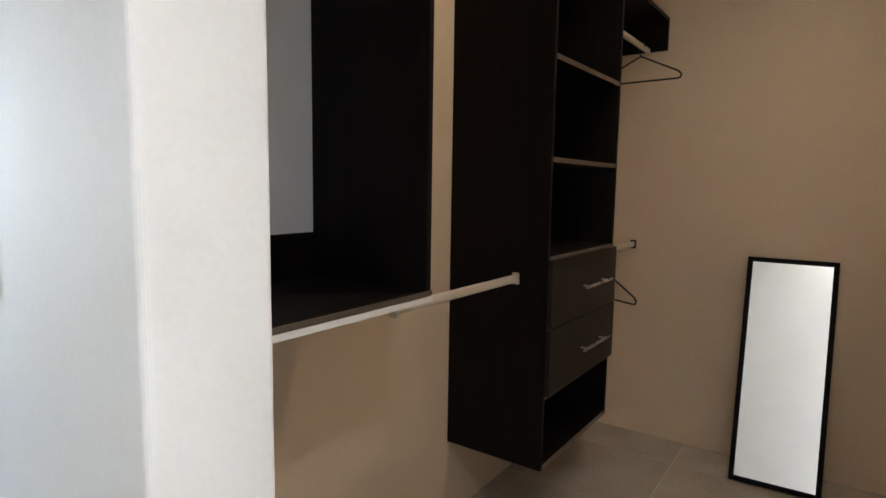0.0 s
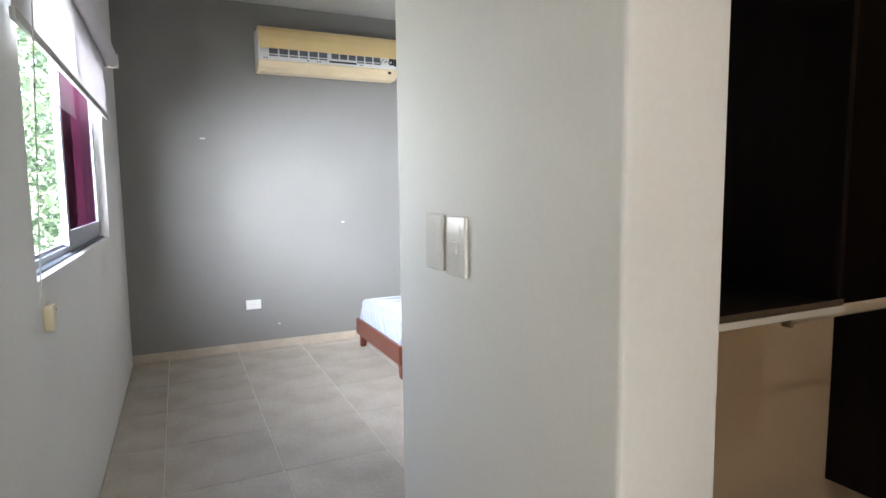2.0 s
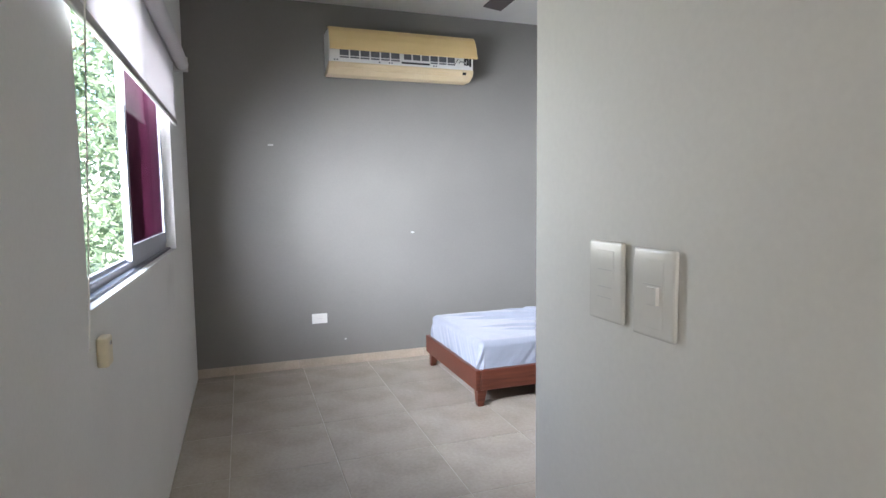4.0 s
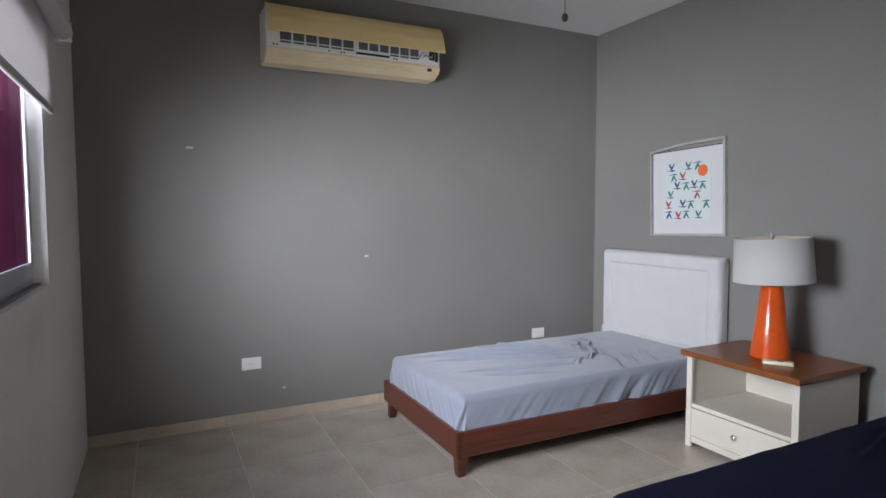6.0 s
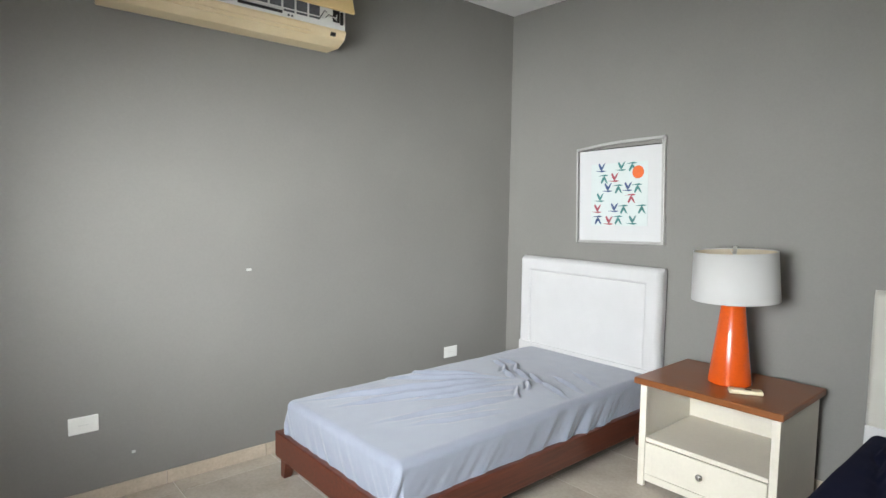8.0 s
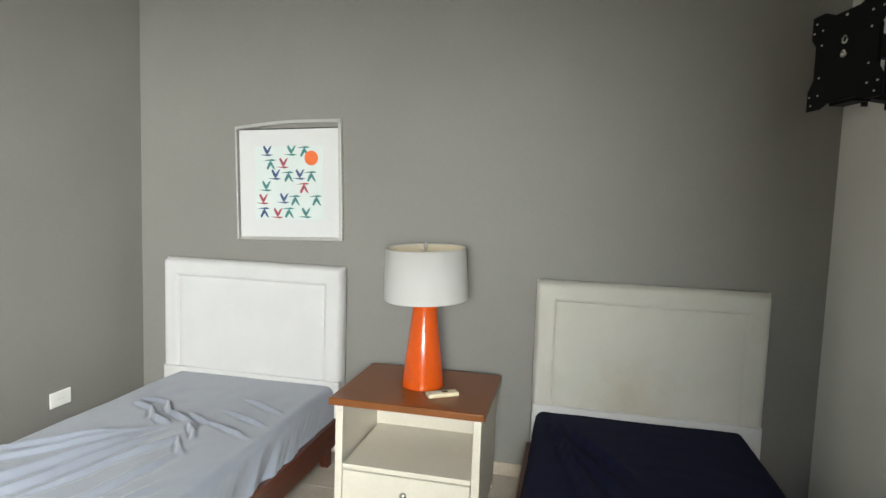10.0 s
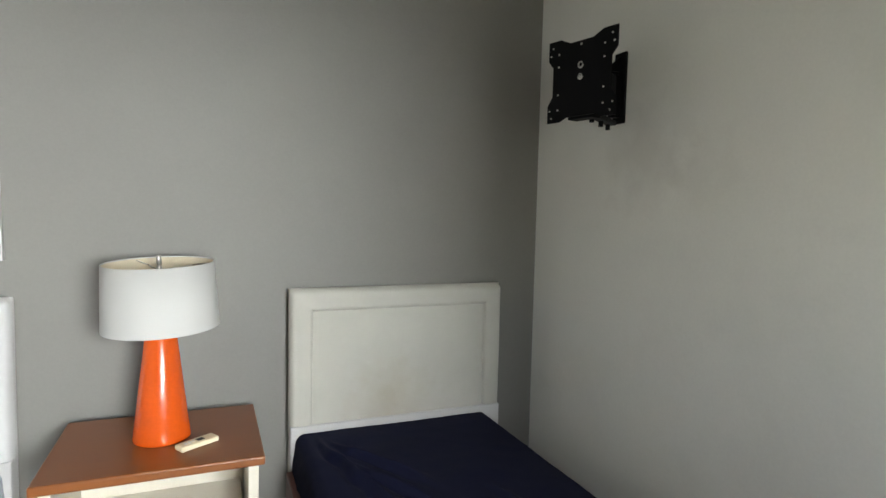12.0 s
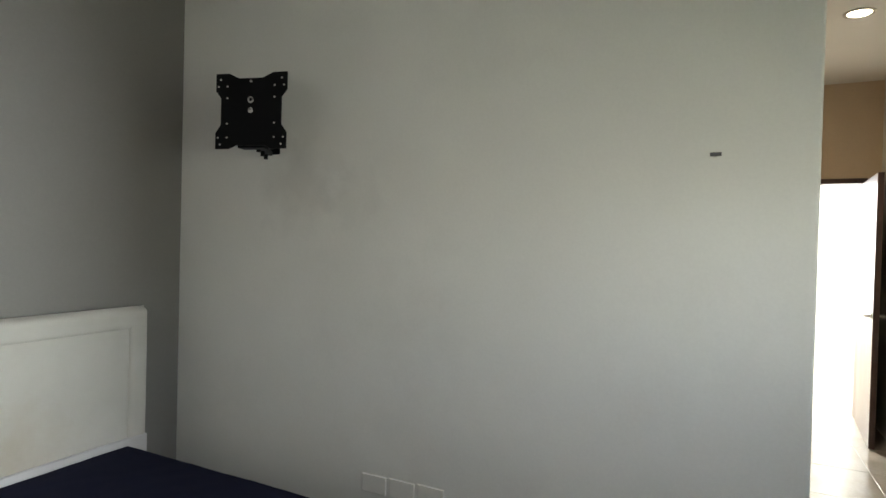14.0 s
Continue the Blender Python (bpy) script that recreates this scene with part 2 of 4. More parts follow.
def cloth_material(name, color, through_amount):
    m = bpy.data.materials.new(name)
    m.use_nodes = True
    n, l = m.node_tree.nodes, m.node_tree.links
    b = n["Principled BSDF"]
    tex = n.new("ShaderNodeTexNoise")
    tex.inputs["Scale"].default_value = 700
    tc = n.new("ShaderNodeTexCoord")
    l.new(tc.outputs["Object"], tex.inputs["Vector"])
    bp = n.new("ShaderNodeBump")
    bp.inputs["Strength"].default_value, bp.inputs["Distance"].default_value = 0.15, 0.005
    l.new(tex.outputs["Fac"], bp.inputs["Height"])
    l.new(bp.outputs[0], b.inputs["Normal"])
    b.inputs["Base Color"].default_value, b.inputs["Roughness"].default_value = (*color, 1), 0.85
    tr, mixer = n.new("ShaderNodeBsdfTranslucent"), n.new("ShaderNodeMixShader")
    tr.inputs[0].default_value = (*color, 1)
    mixer.inputs[0].default_value = through_amount
    l.new(b.outputs[0], mixer.inputs[1])
    l.new(tr.outputs[0], mixer.inputs[2])
    l.new(mixer.outputs[0], n["Material Output"].inputs[0])
    return m


def glass_material(name, color):
    m = bpy.data.materials.new(name)
    m.use_nodes = True
    n, l = m.node_tree.nodes, m.node_tree.links
    n.remove(n["Principled BSDF"])
    tr, gl, mixer = n.new("ShaderNodeBsdfTransparent"), n.new("ShaderNodeBsdfGlossy"), n.new("ShaderNodeMixShader")
    tr.inputs[0].default_value = (*color, 1)
    gl.inputs["Roughness"].default_value = 0.02
    mixer.inputs[0].default_value = 0.06
    l.new(tr.outputs[0], mixer.inputs[1])
    l.new(gl.outputs[0], mixer.inputs[2])
    l.new(mixer.outputs[0], n["Material Output"].inputs[0])
    return m


def glow_material(name, color, strength):
    m = bpy.data.materials.new(name)
    m.use_nodes = True
    b = m.node_tree.nodes["Principled BSDF"]
    b.inputs["Base Color"].default_value = (*color, 1)
    b.inputs["Emission Color"].default_value, b.inputs["Emission Strength"].default_value = (*color, 1), strength
    return m


LEAF = leaf_material()
BLIND = cloth_material("white_blind_fabric", (0.70, 0.68, 0.68), 0.22)
SHADE = cloth_material("white_lampshade_linen", (0.60, 0.59, 0.57), 0.22)
SHADE_IN = cloth_material("cream_lampshade_lining", (0.72, 0.63, 0.47), 0.2)
TINT = glass_material("purple_tinted_glass", (0.17, 0.075, 0.12))
tn, tl = TINT.node_tree.nodes, TINT.node_tree.links
film, both = tn.new("ShaderNodeBsdfDiffuse"), tn.new("ShaderNodeMixShader")
film.inputs[0].default_value, both.inputs[0].default_value = (0.075, 0.026, 0.046, 1), 0.50
tl.new(tn["Material Output"].inputs[0].links[0].from_socket, both.inputs[1])
tl.new(film.outputs[0], both.inputs[2])
tl.new(both.outputs[0], tn["Material Output"].inputs[0])
LAMPGLOW = glow_material("warm_diffuser", (1.0, 0.86, 0.62), 6.0)
MIRROR = bpy.data.materials.new("mirror_glass")
MIRROR.use_nodes = True
for key, value in (("Base Color", (0.9, 0.92, 0.91, 1)), ("Metallic", 1.0), ("Roughness", 0.015)):
    MIRROR.node_tree.nodes["Principled BSDF"].inputs[key].default_value = value


# ---- mesh helpers ----
def mesh(name, bm, material, smooth=False):
    me = bpy.data.meshes.new(name)
    bm.to_mesh(me)
    bm.free()
    for m in material if isinstance(material, (list, tuple)) else [material]:
        me.materials.append(m)
    if smooth:
        for p in me.polygons:
            p.use_smooth = True
    return me


def part(name, bm, material, parent=None, label="", smooth=False, at=None):
    ob = new(name, mesh(name, bm, material, smooth))
    if parent:
        ob.parent = parent
    if at is not None:
        ob.matrix_basis = at
    if label:
        ob["label"] = label
    return ob


def thing(name, at, label, category, group=""):
    ob = new(name)
    ob.empty_display_size = 0.1
    ob.matrix_basis = at
    return tagged(ob, label, category, group)


def setting(name, bm, material, smooth=False):
    return tagged(part(name, bm, material, None, "", smooth), kind="structure")


def add_box(bm, x0, x1, y0, y1, z0, z1, bevel=0.0, segments=2, m=None):
    c = ((x0 + x1) / 2, (y0 + y1) / 2, (z0 + z1) / 2)
    made = bmesh.ops.create_cube(bm, size=1, matrix=Matrix.LocRotScale(c, None, (abs(x1 - x0), abs(y1 - y0), abs(z1 - z0))))["verts"]
    if m is not None:
        bmesh.ops.transform(bm, matrix=m, verts=made)
    if bevel:
        edges = list({e for v in made for e in v.link_edges})
        bmesh.ops.bevel(bm, geom=edges, offset=bevel, segments=segments, profile=0.5, affect="EDGES", clamp_overlap=True)
    return bm


def box(x0, x1, y0, y1, z0, z1, bevel=0.0, segments=2):
    return add_box(bmesh.new(), x0, x1, y0, y1, z0, z1, bevel, segments)


def boxes(*rows, bevel=0.0):
    bm = bmesh.new()
    for r in rows:
        add_box(bm, *r, bevel=bevel)
    return bm


def lathe(profile, steps=40, cap=True):
    """A turned shape about z from (radius, height) rows."""
    bm = bmesh.new()
    rings = [[bm.verts.new((r * math.cos(2 * math.pi * i / steps), r * math.sin(2 * math.pi * i / steps), z)) for i in range(steps)] for r, z in profile]
    for a, b in zip(rings, rings[1:]):
        for i in range(steps):
            bm.faces.new((a[i], a[(i + 1) % steps], b[(i + 1) % steps], b[i]))
    if cap:
        bm.faces.new(rings[0][::-1])
        bm.faces.new(rings[-1])
    bmesh.ops.recalc_face_normals(bm, faces=bm.faces)
    return bm


def tube(points, radius, steps=8, closed=False, bm=None):
    """A round bar along points."""
    bm = bm or bmesh.new()
    pts = [Vector(p) for p in points]
    rings = []
    for i, p in enumerate(pts):
        a = pts[i - 1] if (i or closed) else p
        b = pts[(i + 1) % len(pts)] if (i + 1 < len(pts) or closed) else p
        d = (b - a).normalized()
        side = d.orthogonal().normalized() if not rings else (last - d * last.dot(d)).normalized()
        last = side
        up = d.cross(side)
        rings.append([bm.verts.new(p + radius * (math.cos(2 * math.pi * k / steps) * side + math.sin(2 * math.pi * k / steps) * up)) for k in range(steps)])
    pairs = list(zip(rings, rings[1:])) + ([(rings[-1], rings[0])] if closed else [])
    for a, b in pairs:
        for k in range(steps):
            bm.faces.new((a[k], a[(k + 1) % steps], b[(k + 1) % steps], b[k]))
    if not closed:
        bm.faces.new(rings[0][::-1])
        bm.faces.new(rings[-1])
    bmesh.ops.recalc_face_normals(bm, faces=bm.faces)
    return bm


def prism(outline, depth, bm=None, bevel=0.0):
    """An outline of (x, z) rows in the plane y = 0, drawn out to y = depth."""
    bm = bm or bmesh.new()
    a = [bm.verts.new((x, 0, z)) for x, z in outline]
    b = [bm.verts.new((x, depth, z)) for x, z in outline]
    faces = [bm.faces.new(a), bm.faces.new(b[::-1])]
    for i in range(len(a)):
        j = (i + 1) % len(a)
        faces.append(bm.faces.new((a[i], b[i], b[j], a[j])))
    bmesh.ops.recalc_face_normals(bm, faces=faces)
    if bevel:
        bmesh.ops.bevel(bm, geom=list({e for f in faces for e in f.edges}), offset=bevel, segments=2, profile=0.5, affect="EDGES", clamp_overlap=True)
    return bm


# ---- walls, floor slab, ceiling ----
T = 0.16
WY0, WY1, WZ0, WZ1 = 2.67, 4.70, 1.10, 2.16   # window opening
setting("wall_north", box(XW - T, XE + T, YN, YN + T, 0, H), GREY)
setting("wall_east", box(XE, XE + T, YC + 0.08, YN, 0, H), GREY)
setting("wall_west", boxes((XW - T, XW, YD - T, WY0, 0, H), (XW - T, XW, WY1, YN, 0, H), (XW - T, XW, WY0, WY1, 0, WZ0), (XW - T, XW, WY0, WY1, WZ1, H)), WHITE)
def partition_wall():
    bm = bmesh.new()
    x1, yc = XEND + 0.18, YC + 0.003
    outline = [(XEND, YJ), (x1, YJ), (x1, yc), (XE, yc), (XE, YS), (XEND, YS)]
    lo = [bm.verts.new((x, y, 0)) for x, y in outline]
    hi = [bm.verts.new((x, y, H)) for x, y in outline]
    bm.faces.new(lo[::-1]), bm.faces.new(hi)
    sides = [bm.faces.new((lo[i], lo[(i + 1) % 6], hi[(i + 1) % 6], hi[i])) for i in range(6)]
    corners = [e for e in bm.edges if abs(e.verts[0].co.z - e.verts[1].co.z) > 1 and e.verts[0].co.x < x1 + 0.01 and not (e.verts[0].co.y > 1.5 and e.verts[0].co.x > XEND + 0.01)]
    bmesh.ops.bevel(bm, geom=corners, offset=0.010, segments=4, profile=0.5, affect="EDGES")
    return bm


setting("wall_south", partition_wall(), PALE)
setting("wall_closet_north", box(XEND + 0.18, XE - 0.002, YC - 0.003, YC + 0.003, 0, H), CREAM)
setting("wall_closet_east", boxes((XCE, XE + T, YCS, YC - 0.003, 0, H), (XE, XE + T, YC - 0.003, YC + 0.08, 0, H)), CREAM)
setting("wall_closet_south", box(XEND, XE + T, YCS - 0.14, YCS, 0, H), CREAM)
setting("wall_passage_east", box(XEND, XEND + 0.14, YD, YCS - 0.14, 0, H), CREAM)
setting("wall_passage_end", boxes((XW, -0.33, YD - T, YD, 0, H), (-0.33, XEND + 0.14, YD - T, YD, 2.08, H)), CREAM)
setting("wall_far_room", boxes((XW - T, XW, -5.2, YD - T, 0, H), (3.0, 3.16, -5.2, YD - T, 0, H), (XW - T, 3.16, -5.36, -5.2, 0, H), (XEND + 0.14, 3.16, YD - T - 0.1, YD - T, 0, H)), WHITE)
setting("ceiling", box(XW - T, XE + T, -5.36, YN + T, H, H + 0.15), CEIL)
setting("floor", box(XW - T, XE + T, -5.36, YN + T, -0.12, -0.0018), GROUT)
setting("ground", box(-120, 120, -120, 120, -0.40, -0.15), GROUND)

# ---- bedroom window with sliding sashes ----
FX = XW - 0.085
window = setting("window_1", boxes((FX - 0.03, FX + 0.03, WY0, WY1, WZ0, WZ0 + 0.035), (FX - 0.03, FX + 0.03, WY0, WY1, WZ1 - 0.035, WZ1),
                                   (FX - 0.03, FX + 0.03, WY0, WY0 + 0.035, WZ0 + 0.035, WZ1 - 0.035), (FX - 0.03, FX + 0.03, WY1 - 0.035, WY1, WZ0 + 0.035, WZ1 - 0.035),
                                   (FX + 0.012, FX + 0.018, WY0 + 0.035, WY1 - 0.035, WZ0 + 0.035, WZ0 + 0.05), bevel=0.002), ALU)


def sash(y0, y1, x, glass):
    z0, z1 = WZ0 + 0.037, WZ1 - 0.037
    f = part("sash_frame", boxes((x - 0.012, x + 0.012, y0, y0 + 0.045, z0, z1), (x - 0.012, x + 0.012, y1 - 0.045, y1, z0, z1),
                                 (x - 0.012, x + 0.012, y0 + 0.045, y1 - 0.045, z0, z0 + 0.065), (x - 0.012, x + 0.012, y0 + 0.045, y1 - 0.045, z1 - 0.045, z1), bevel=0.002), ALU, window)
    pane = part("pane", box(x - 0.003, x + 0.003, y0 + 0.045, y1 - 0.045, z0 + 0.065, z1 - 0.045), glass, f)
    pane.visible_shadow = False
    return f


sash(3.57, WY1 - 0.04, FX + 0.028, TINT)
part("window_sill", box(FX + 0.031, FX + 0.056, WY0, WY1, WZ0 - 0.002, WZ0 + 0.010, 0.002), DARKALU, window, "grey aluminium sill track")

# ---- roller blind ----
blind = thing("roller_blind", pose(XW, 3.62, 2.2), "white fabric roller blind half lowered over the bedroom window", "blind")
cas = lathe([(0.036, 0), (0.038, 0.004), (0.038, 2.45), (0.036, 2.454)], 24)
part("roller", cas, BLIND, blind, "rolled white fabric tube", True, pose(0.065, -1.20, 0, -90))
part("fabric", box(0.028, 0.030, -1.13, 1.12, -0.355, 0.02), BLIND, blind)
part("bottom_bar", box(0.022, 0.036, -1.13, 1.12, -0.385, -0.352, 0.004), PLASTIC, blind)
for y in (-1.23, 1.25):
    part("bracket", box(0.0, 0.10, y - 0.008, y + 0.008, -0.045, 0.045, 0.004), PLASTIC, blind)
part("chain", tube([(0.10, -1.19, 0.0), (0.05, -1.19, -1.15)], 0.002, 6), PLASTIC, blind)

weight = thing("remote_holder", pose(XW, 2.735, 0.985), "small bone-coloured plastic box on the wall under the window", "holder")
part("cradle", box(0.0, 0.028, -0.03, 0.03, -0.045, 0.035, 0.006), BONE, weight)
part("button", box(0.028, 0.031, -0.008, 0.004, 0.012, 0.022, 0.001), METAL, weight)


# ---- wall plates, chips and hook ----
def plate(name, at, w, h, label, category, marks=(), group=""):
    """A wall plate in its own x-z plane, facing -y."""
    ob = thing(name, at, label, category, group)
    part("cover", box(-w / 2, w / 2, -0.009, 0.0, -h / 2, h / 2, 0.004, 3), PLASTIC, ob)
    for (x0, x1, z0, z1, d, m) in marks:
        part("rocker" if m is PLASTIC else "slot", box(x0, x1, -d, -0.0088, z0, z1, 0.0008), m, ob)
    return ob


GREYLINE = shade("grey_seam", (0.56, 0.555, 0.53), 0.6, 0.05, 9, 80, 0.0)
OUT = [(-0.022, 0.022, -0.0015, 0.0015, 0.0095, GREYLINE)]
plate("wall_socket", pose(0.52, YN, 0.40), 0.125, 0.082, "white plastic socket plate low on the grey wall", "socket", OUT, "sockets")
plate("wall_socket", pose(2.845, YN, 0.385), 0.125, 0.082, "white plastic socket plate above the grey bed", "socket", OUT, "sockets")
for i in range(3):
    plate("wall_socket", pose(2.135 - 0.145 * i, YS, 0.352 + 0.004 * i, 0, 0, 180), 0.128, 0.082, "white blank socket plate low on pale wall", "socket", (), "row of sockets")
lines = [(-0.021, 0.021, -0.046, 0.046, 0.0096, PLASTIC)] + [(-0.018, 0.018, z, z + 0.0014, 0.0100, GREYLINE) for z in (0.017, -0.009, -0.025)]
plate("light_switch", pose(XEND, 1.745, 1.249, 0, 0, -90), 0.082, 0.120, "white light switch plate with three rockers on passage wall", "switch", lines, "switches")
plate("light_switch", pose(XEND, 1.640, 1.246, 0, 0, -90), 0.082, 0.120, "white light switch plate with one raised rocker", "switch",
      [(-0.021, 0.021, -0.046, 0.046, 0.0096, PLASTIC), (-0.004, 0.014, -0.014, 0.010, 0.0155, PLASTIC), (-0.018, 0.018, 0.0115, 0.0129, 0.0100, GREYLINE)], "switches")
CHIP = shade("bare_plaster", (0.50, 0.49, 0.46), 0.9, 0.1, 60, 300, 0.3)
for x, z, w in ((0.18, 1.81, 0.042), (1.33, 1.09, 0.03), (0.73, 0.21, 0.018)):
    ob = part("wall_anchor", box(-w / 2, w / 2, -0.004, 0.0, -0.007, 0.007, 0.002), CHIP, None, "", False, pose(x, YN, z))
    tagged(ob, "small white plugged screw hole in the grey wall", "wall plug", "wall plugs")
hook = thing("wall_hook", pose(0.775, YS, 1.785, 0, 0, 180), "small metal hook stub on the pale wall", "hook")
part("pin", tube([(0, 0, 0), (0, -0.028, 0.0)], 0.006, 8), METAL, hook)
part("tip", box(-0.018, 0.018, -0.034, -0.022, -0.006, 0.006, 0.002), FILTER, hook, "grey hook tip")


# ---- split air conditioner with its cover hanging open ----
def air_conditioner():
    ob = thing("air_conditioner", pose(0.628, YN, 2.357) @ Matrix.Diagonal((1, 1, 0.875, 1)), "yellowed wall air conditioner with its front cover propped open", "air conditioner")
    W, D = 1.17, 0.235
    side = [(0, 0.05), (-0.03, 0.0), (-0.15, 0.0), (-0.215, 0.035), (-D, 0.095), (-D, 0.30), (-0.20, 0.37), (0, 0.38)]
    def shell(x0, x1, outline):
        bm = bmesh.new()
        a = [bm.verts.new((x0, y, z)) for y, z in outline]
        b = [bm.verts.new((x1, y, z)) for y, z in outline]
        bm.faces.new(a), bm.faces.new(b[::-1])
        for i in range(len(a)):
            bm.faces.new((a[i], b[i], b[(i + 1) % len(a)], a[(i + 1) % len(a)]))
        bmesh.ops.recalc_face_normals(bm, faces=bm.faces)
        bmesh.ops.bevel(bm, geom=list(bm.edges), offset=0.006, segments=2, profile=0.5, affect="EDGES", clamp_overlap=True)
        return bm
    part("casing", shell(0, W, side), ACWHITE, ob)
    for x in (-0.009, W + 0.001):
        part("end_cap", shell(x, x + 0.008, side), ACWHITE, ob)
    lower = [(-0.022, -0.005), (-0.152, -0.006), (-0.221, 0.030), (-D - 0.007, 0.070), (-D - 0.006, 0.086), (-0.20, 0.086), (-0.022, 0.03)]
    part("lower_trim", shell(-0.012, W + 0.012, lower), TRIMCREAM, ob, "cream lower casing trim")
    for k in range(2):
        part("louvre", box(0.06, W - 0.20, -0.240 + 0.020 * k, -0.226 + 0.020 * k, 0.040 - 0.017 * k, 0.044 - 0.017 * k, 0.001), TRIMCREAM, ob)
    for x0, n in ((0.075, 6), (0.585, 6)):
        for k in range(n):
            cw = 0.068 if x0 < 0.5 else 0.061
            cx = x0 + k * (cw + 0.013)
            part("filter_cell", box(cx, cx + cw, -D - 0.004, -D + 0.01, 0.142, 0.212, 0.001), FILTER, ob)
            if not (x0 > 0.5 and k < 3):
                part("filter_cell", box(cx, cx + cw, -D - 0.004, -D + 0.01, 0.121, 0.133, 0.001), FILTER, ob)
    part("slot", box(0.565, 0.80, -D - 0.005, -D + 0.01, 0.104, 0.120, 0.001), BLACKPL, ob)
    part("slot_rim", box(0.56, 0.805, -D - 0.008, -D, 0.124, 0.132, 0.001), ACWHITE, ob)
    for cx in (0.03, 0.05, 0.38, 0.46, 0.48, 0.83, 0.85):
        part("clip", box(cx, cx + 0.010, -D - 0.005, -D + 0.005, 0.096, 0.108, 0.001), FILTER, ob)
    part("circuit_box", box(W - 0.072, W - 0.030, -D - 0.004, -D + 0.01, 0.128, 0.205, 0.002), BLACKPL, ob)
    part("terminal_block", box(W - 0.026, W - 0.010, -D - 0.010, -D + 0.01, 0.118, 0.196, 0.002), BLACKPL, ob)
    part("cable_clip", box(W - 0.140, W - 0.118, -D - 0.006, -D + 0.01, 0.135, 0.165, 0.002), ACWHITE, ob)
    for k in range(4):
        a = [(W - 0.16 + 0.02 * k, -D - 0.004, 0.12 + 0.01 * k), (W - 0.13 + 0.012 * k, -D - 0.016, 0.178 - 0.01 * k), (W - 0.085 + 0.01 * k, -D - 0.014, 0.15), (W - 0.05, -D - 0.006, 0.125 + 0.015 * k)]
        part("wire", tube(a, 0.0028, 6), (BLACKPL, ACWHITE)[k % 2], ob)
    part("display", box(W - 0.085, W - 0.055, -D - 0.006, -D + 0.02, 0.040, 0.062, 0.001), BLACKPL, ob)
    cover = bmesh.new()
    rows = [(-0.195, 0.383), (-0.245, 0.378), (-0.278, 0.338), (-0.305, 0.27), (-0.327, 0.185), (-0.330, 0.170)]
    inner = [(y + 0.012, z - 0.004) for y, z in rows[::-1]]
    a = [cover.verts.new((-0.012, y, z)) for y, z in rows + inner]
    b = [cover.verts.new((W + 0.012, y, z)) for y, z in rows + inner]
    cover.faces.new(a), cover.faces.new(b[::-1])
    for i in range(len(a)):
        cover.faces.new((a[i], b[i], b[(i + 1) % len(a)], a[(i + 1) % len(a)]))
    bmesh.ops.recalc_face_normals(cover, faces=cover.faces)
    bmesh.ops.bevel(cover, geom=list(cover.edges), offset=0.003, segments=2, profile=0.5, affect="EDGES", clamp_overlap=True)
    part("front_cover", cover, YELLOWED, ob, "yellowed cover propped open")
    return ob


air_conditioner()


# ---- beds ----
def tapered_leg(height, top, bottom, lean):
    bm = bmesh.new()
    lo = [bm.verts.new((sx * bottom + lean[0], sy * bottom + lean[1], 0)) for sx, sy in ((-1, -1), (1, -1), (1, 1), (-1, 1))]
    hi = [bm.verts.new((sx * top, sy * top, height)) for sx, sy in ((-1, -1), (1, -1), (1, 1), (-1, 1))]
    bm.faces.new(lo[::-1]), bm.faces.new(hi)
    for i in range(4):
        bm.faces.new((lo[i], lo[(i + 1) % 4], hi[(i + 1) % 4], hi[i]))
    bmesh.ops.bevel(bm, geom=list(bm.edges), offset=0.005, segments=2, profile=0.5, affect="EDGES", clamp_overlap=True)
    return bm


BX0, BX1 = 1.35, 3.335


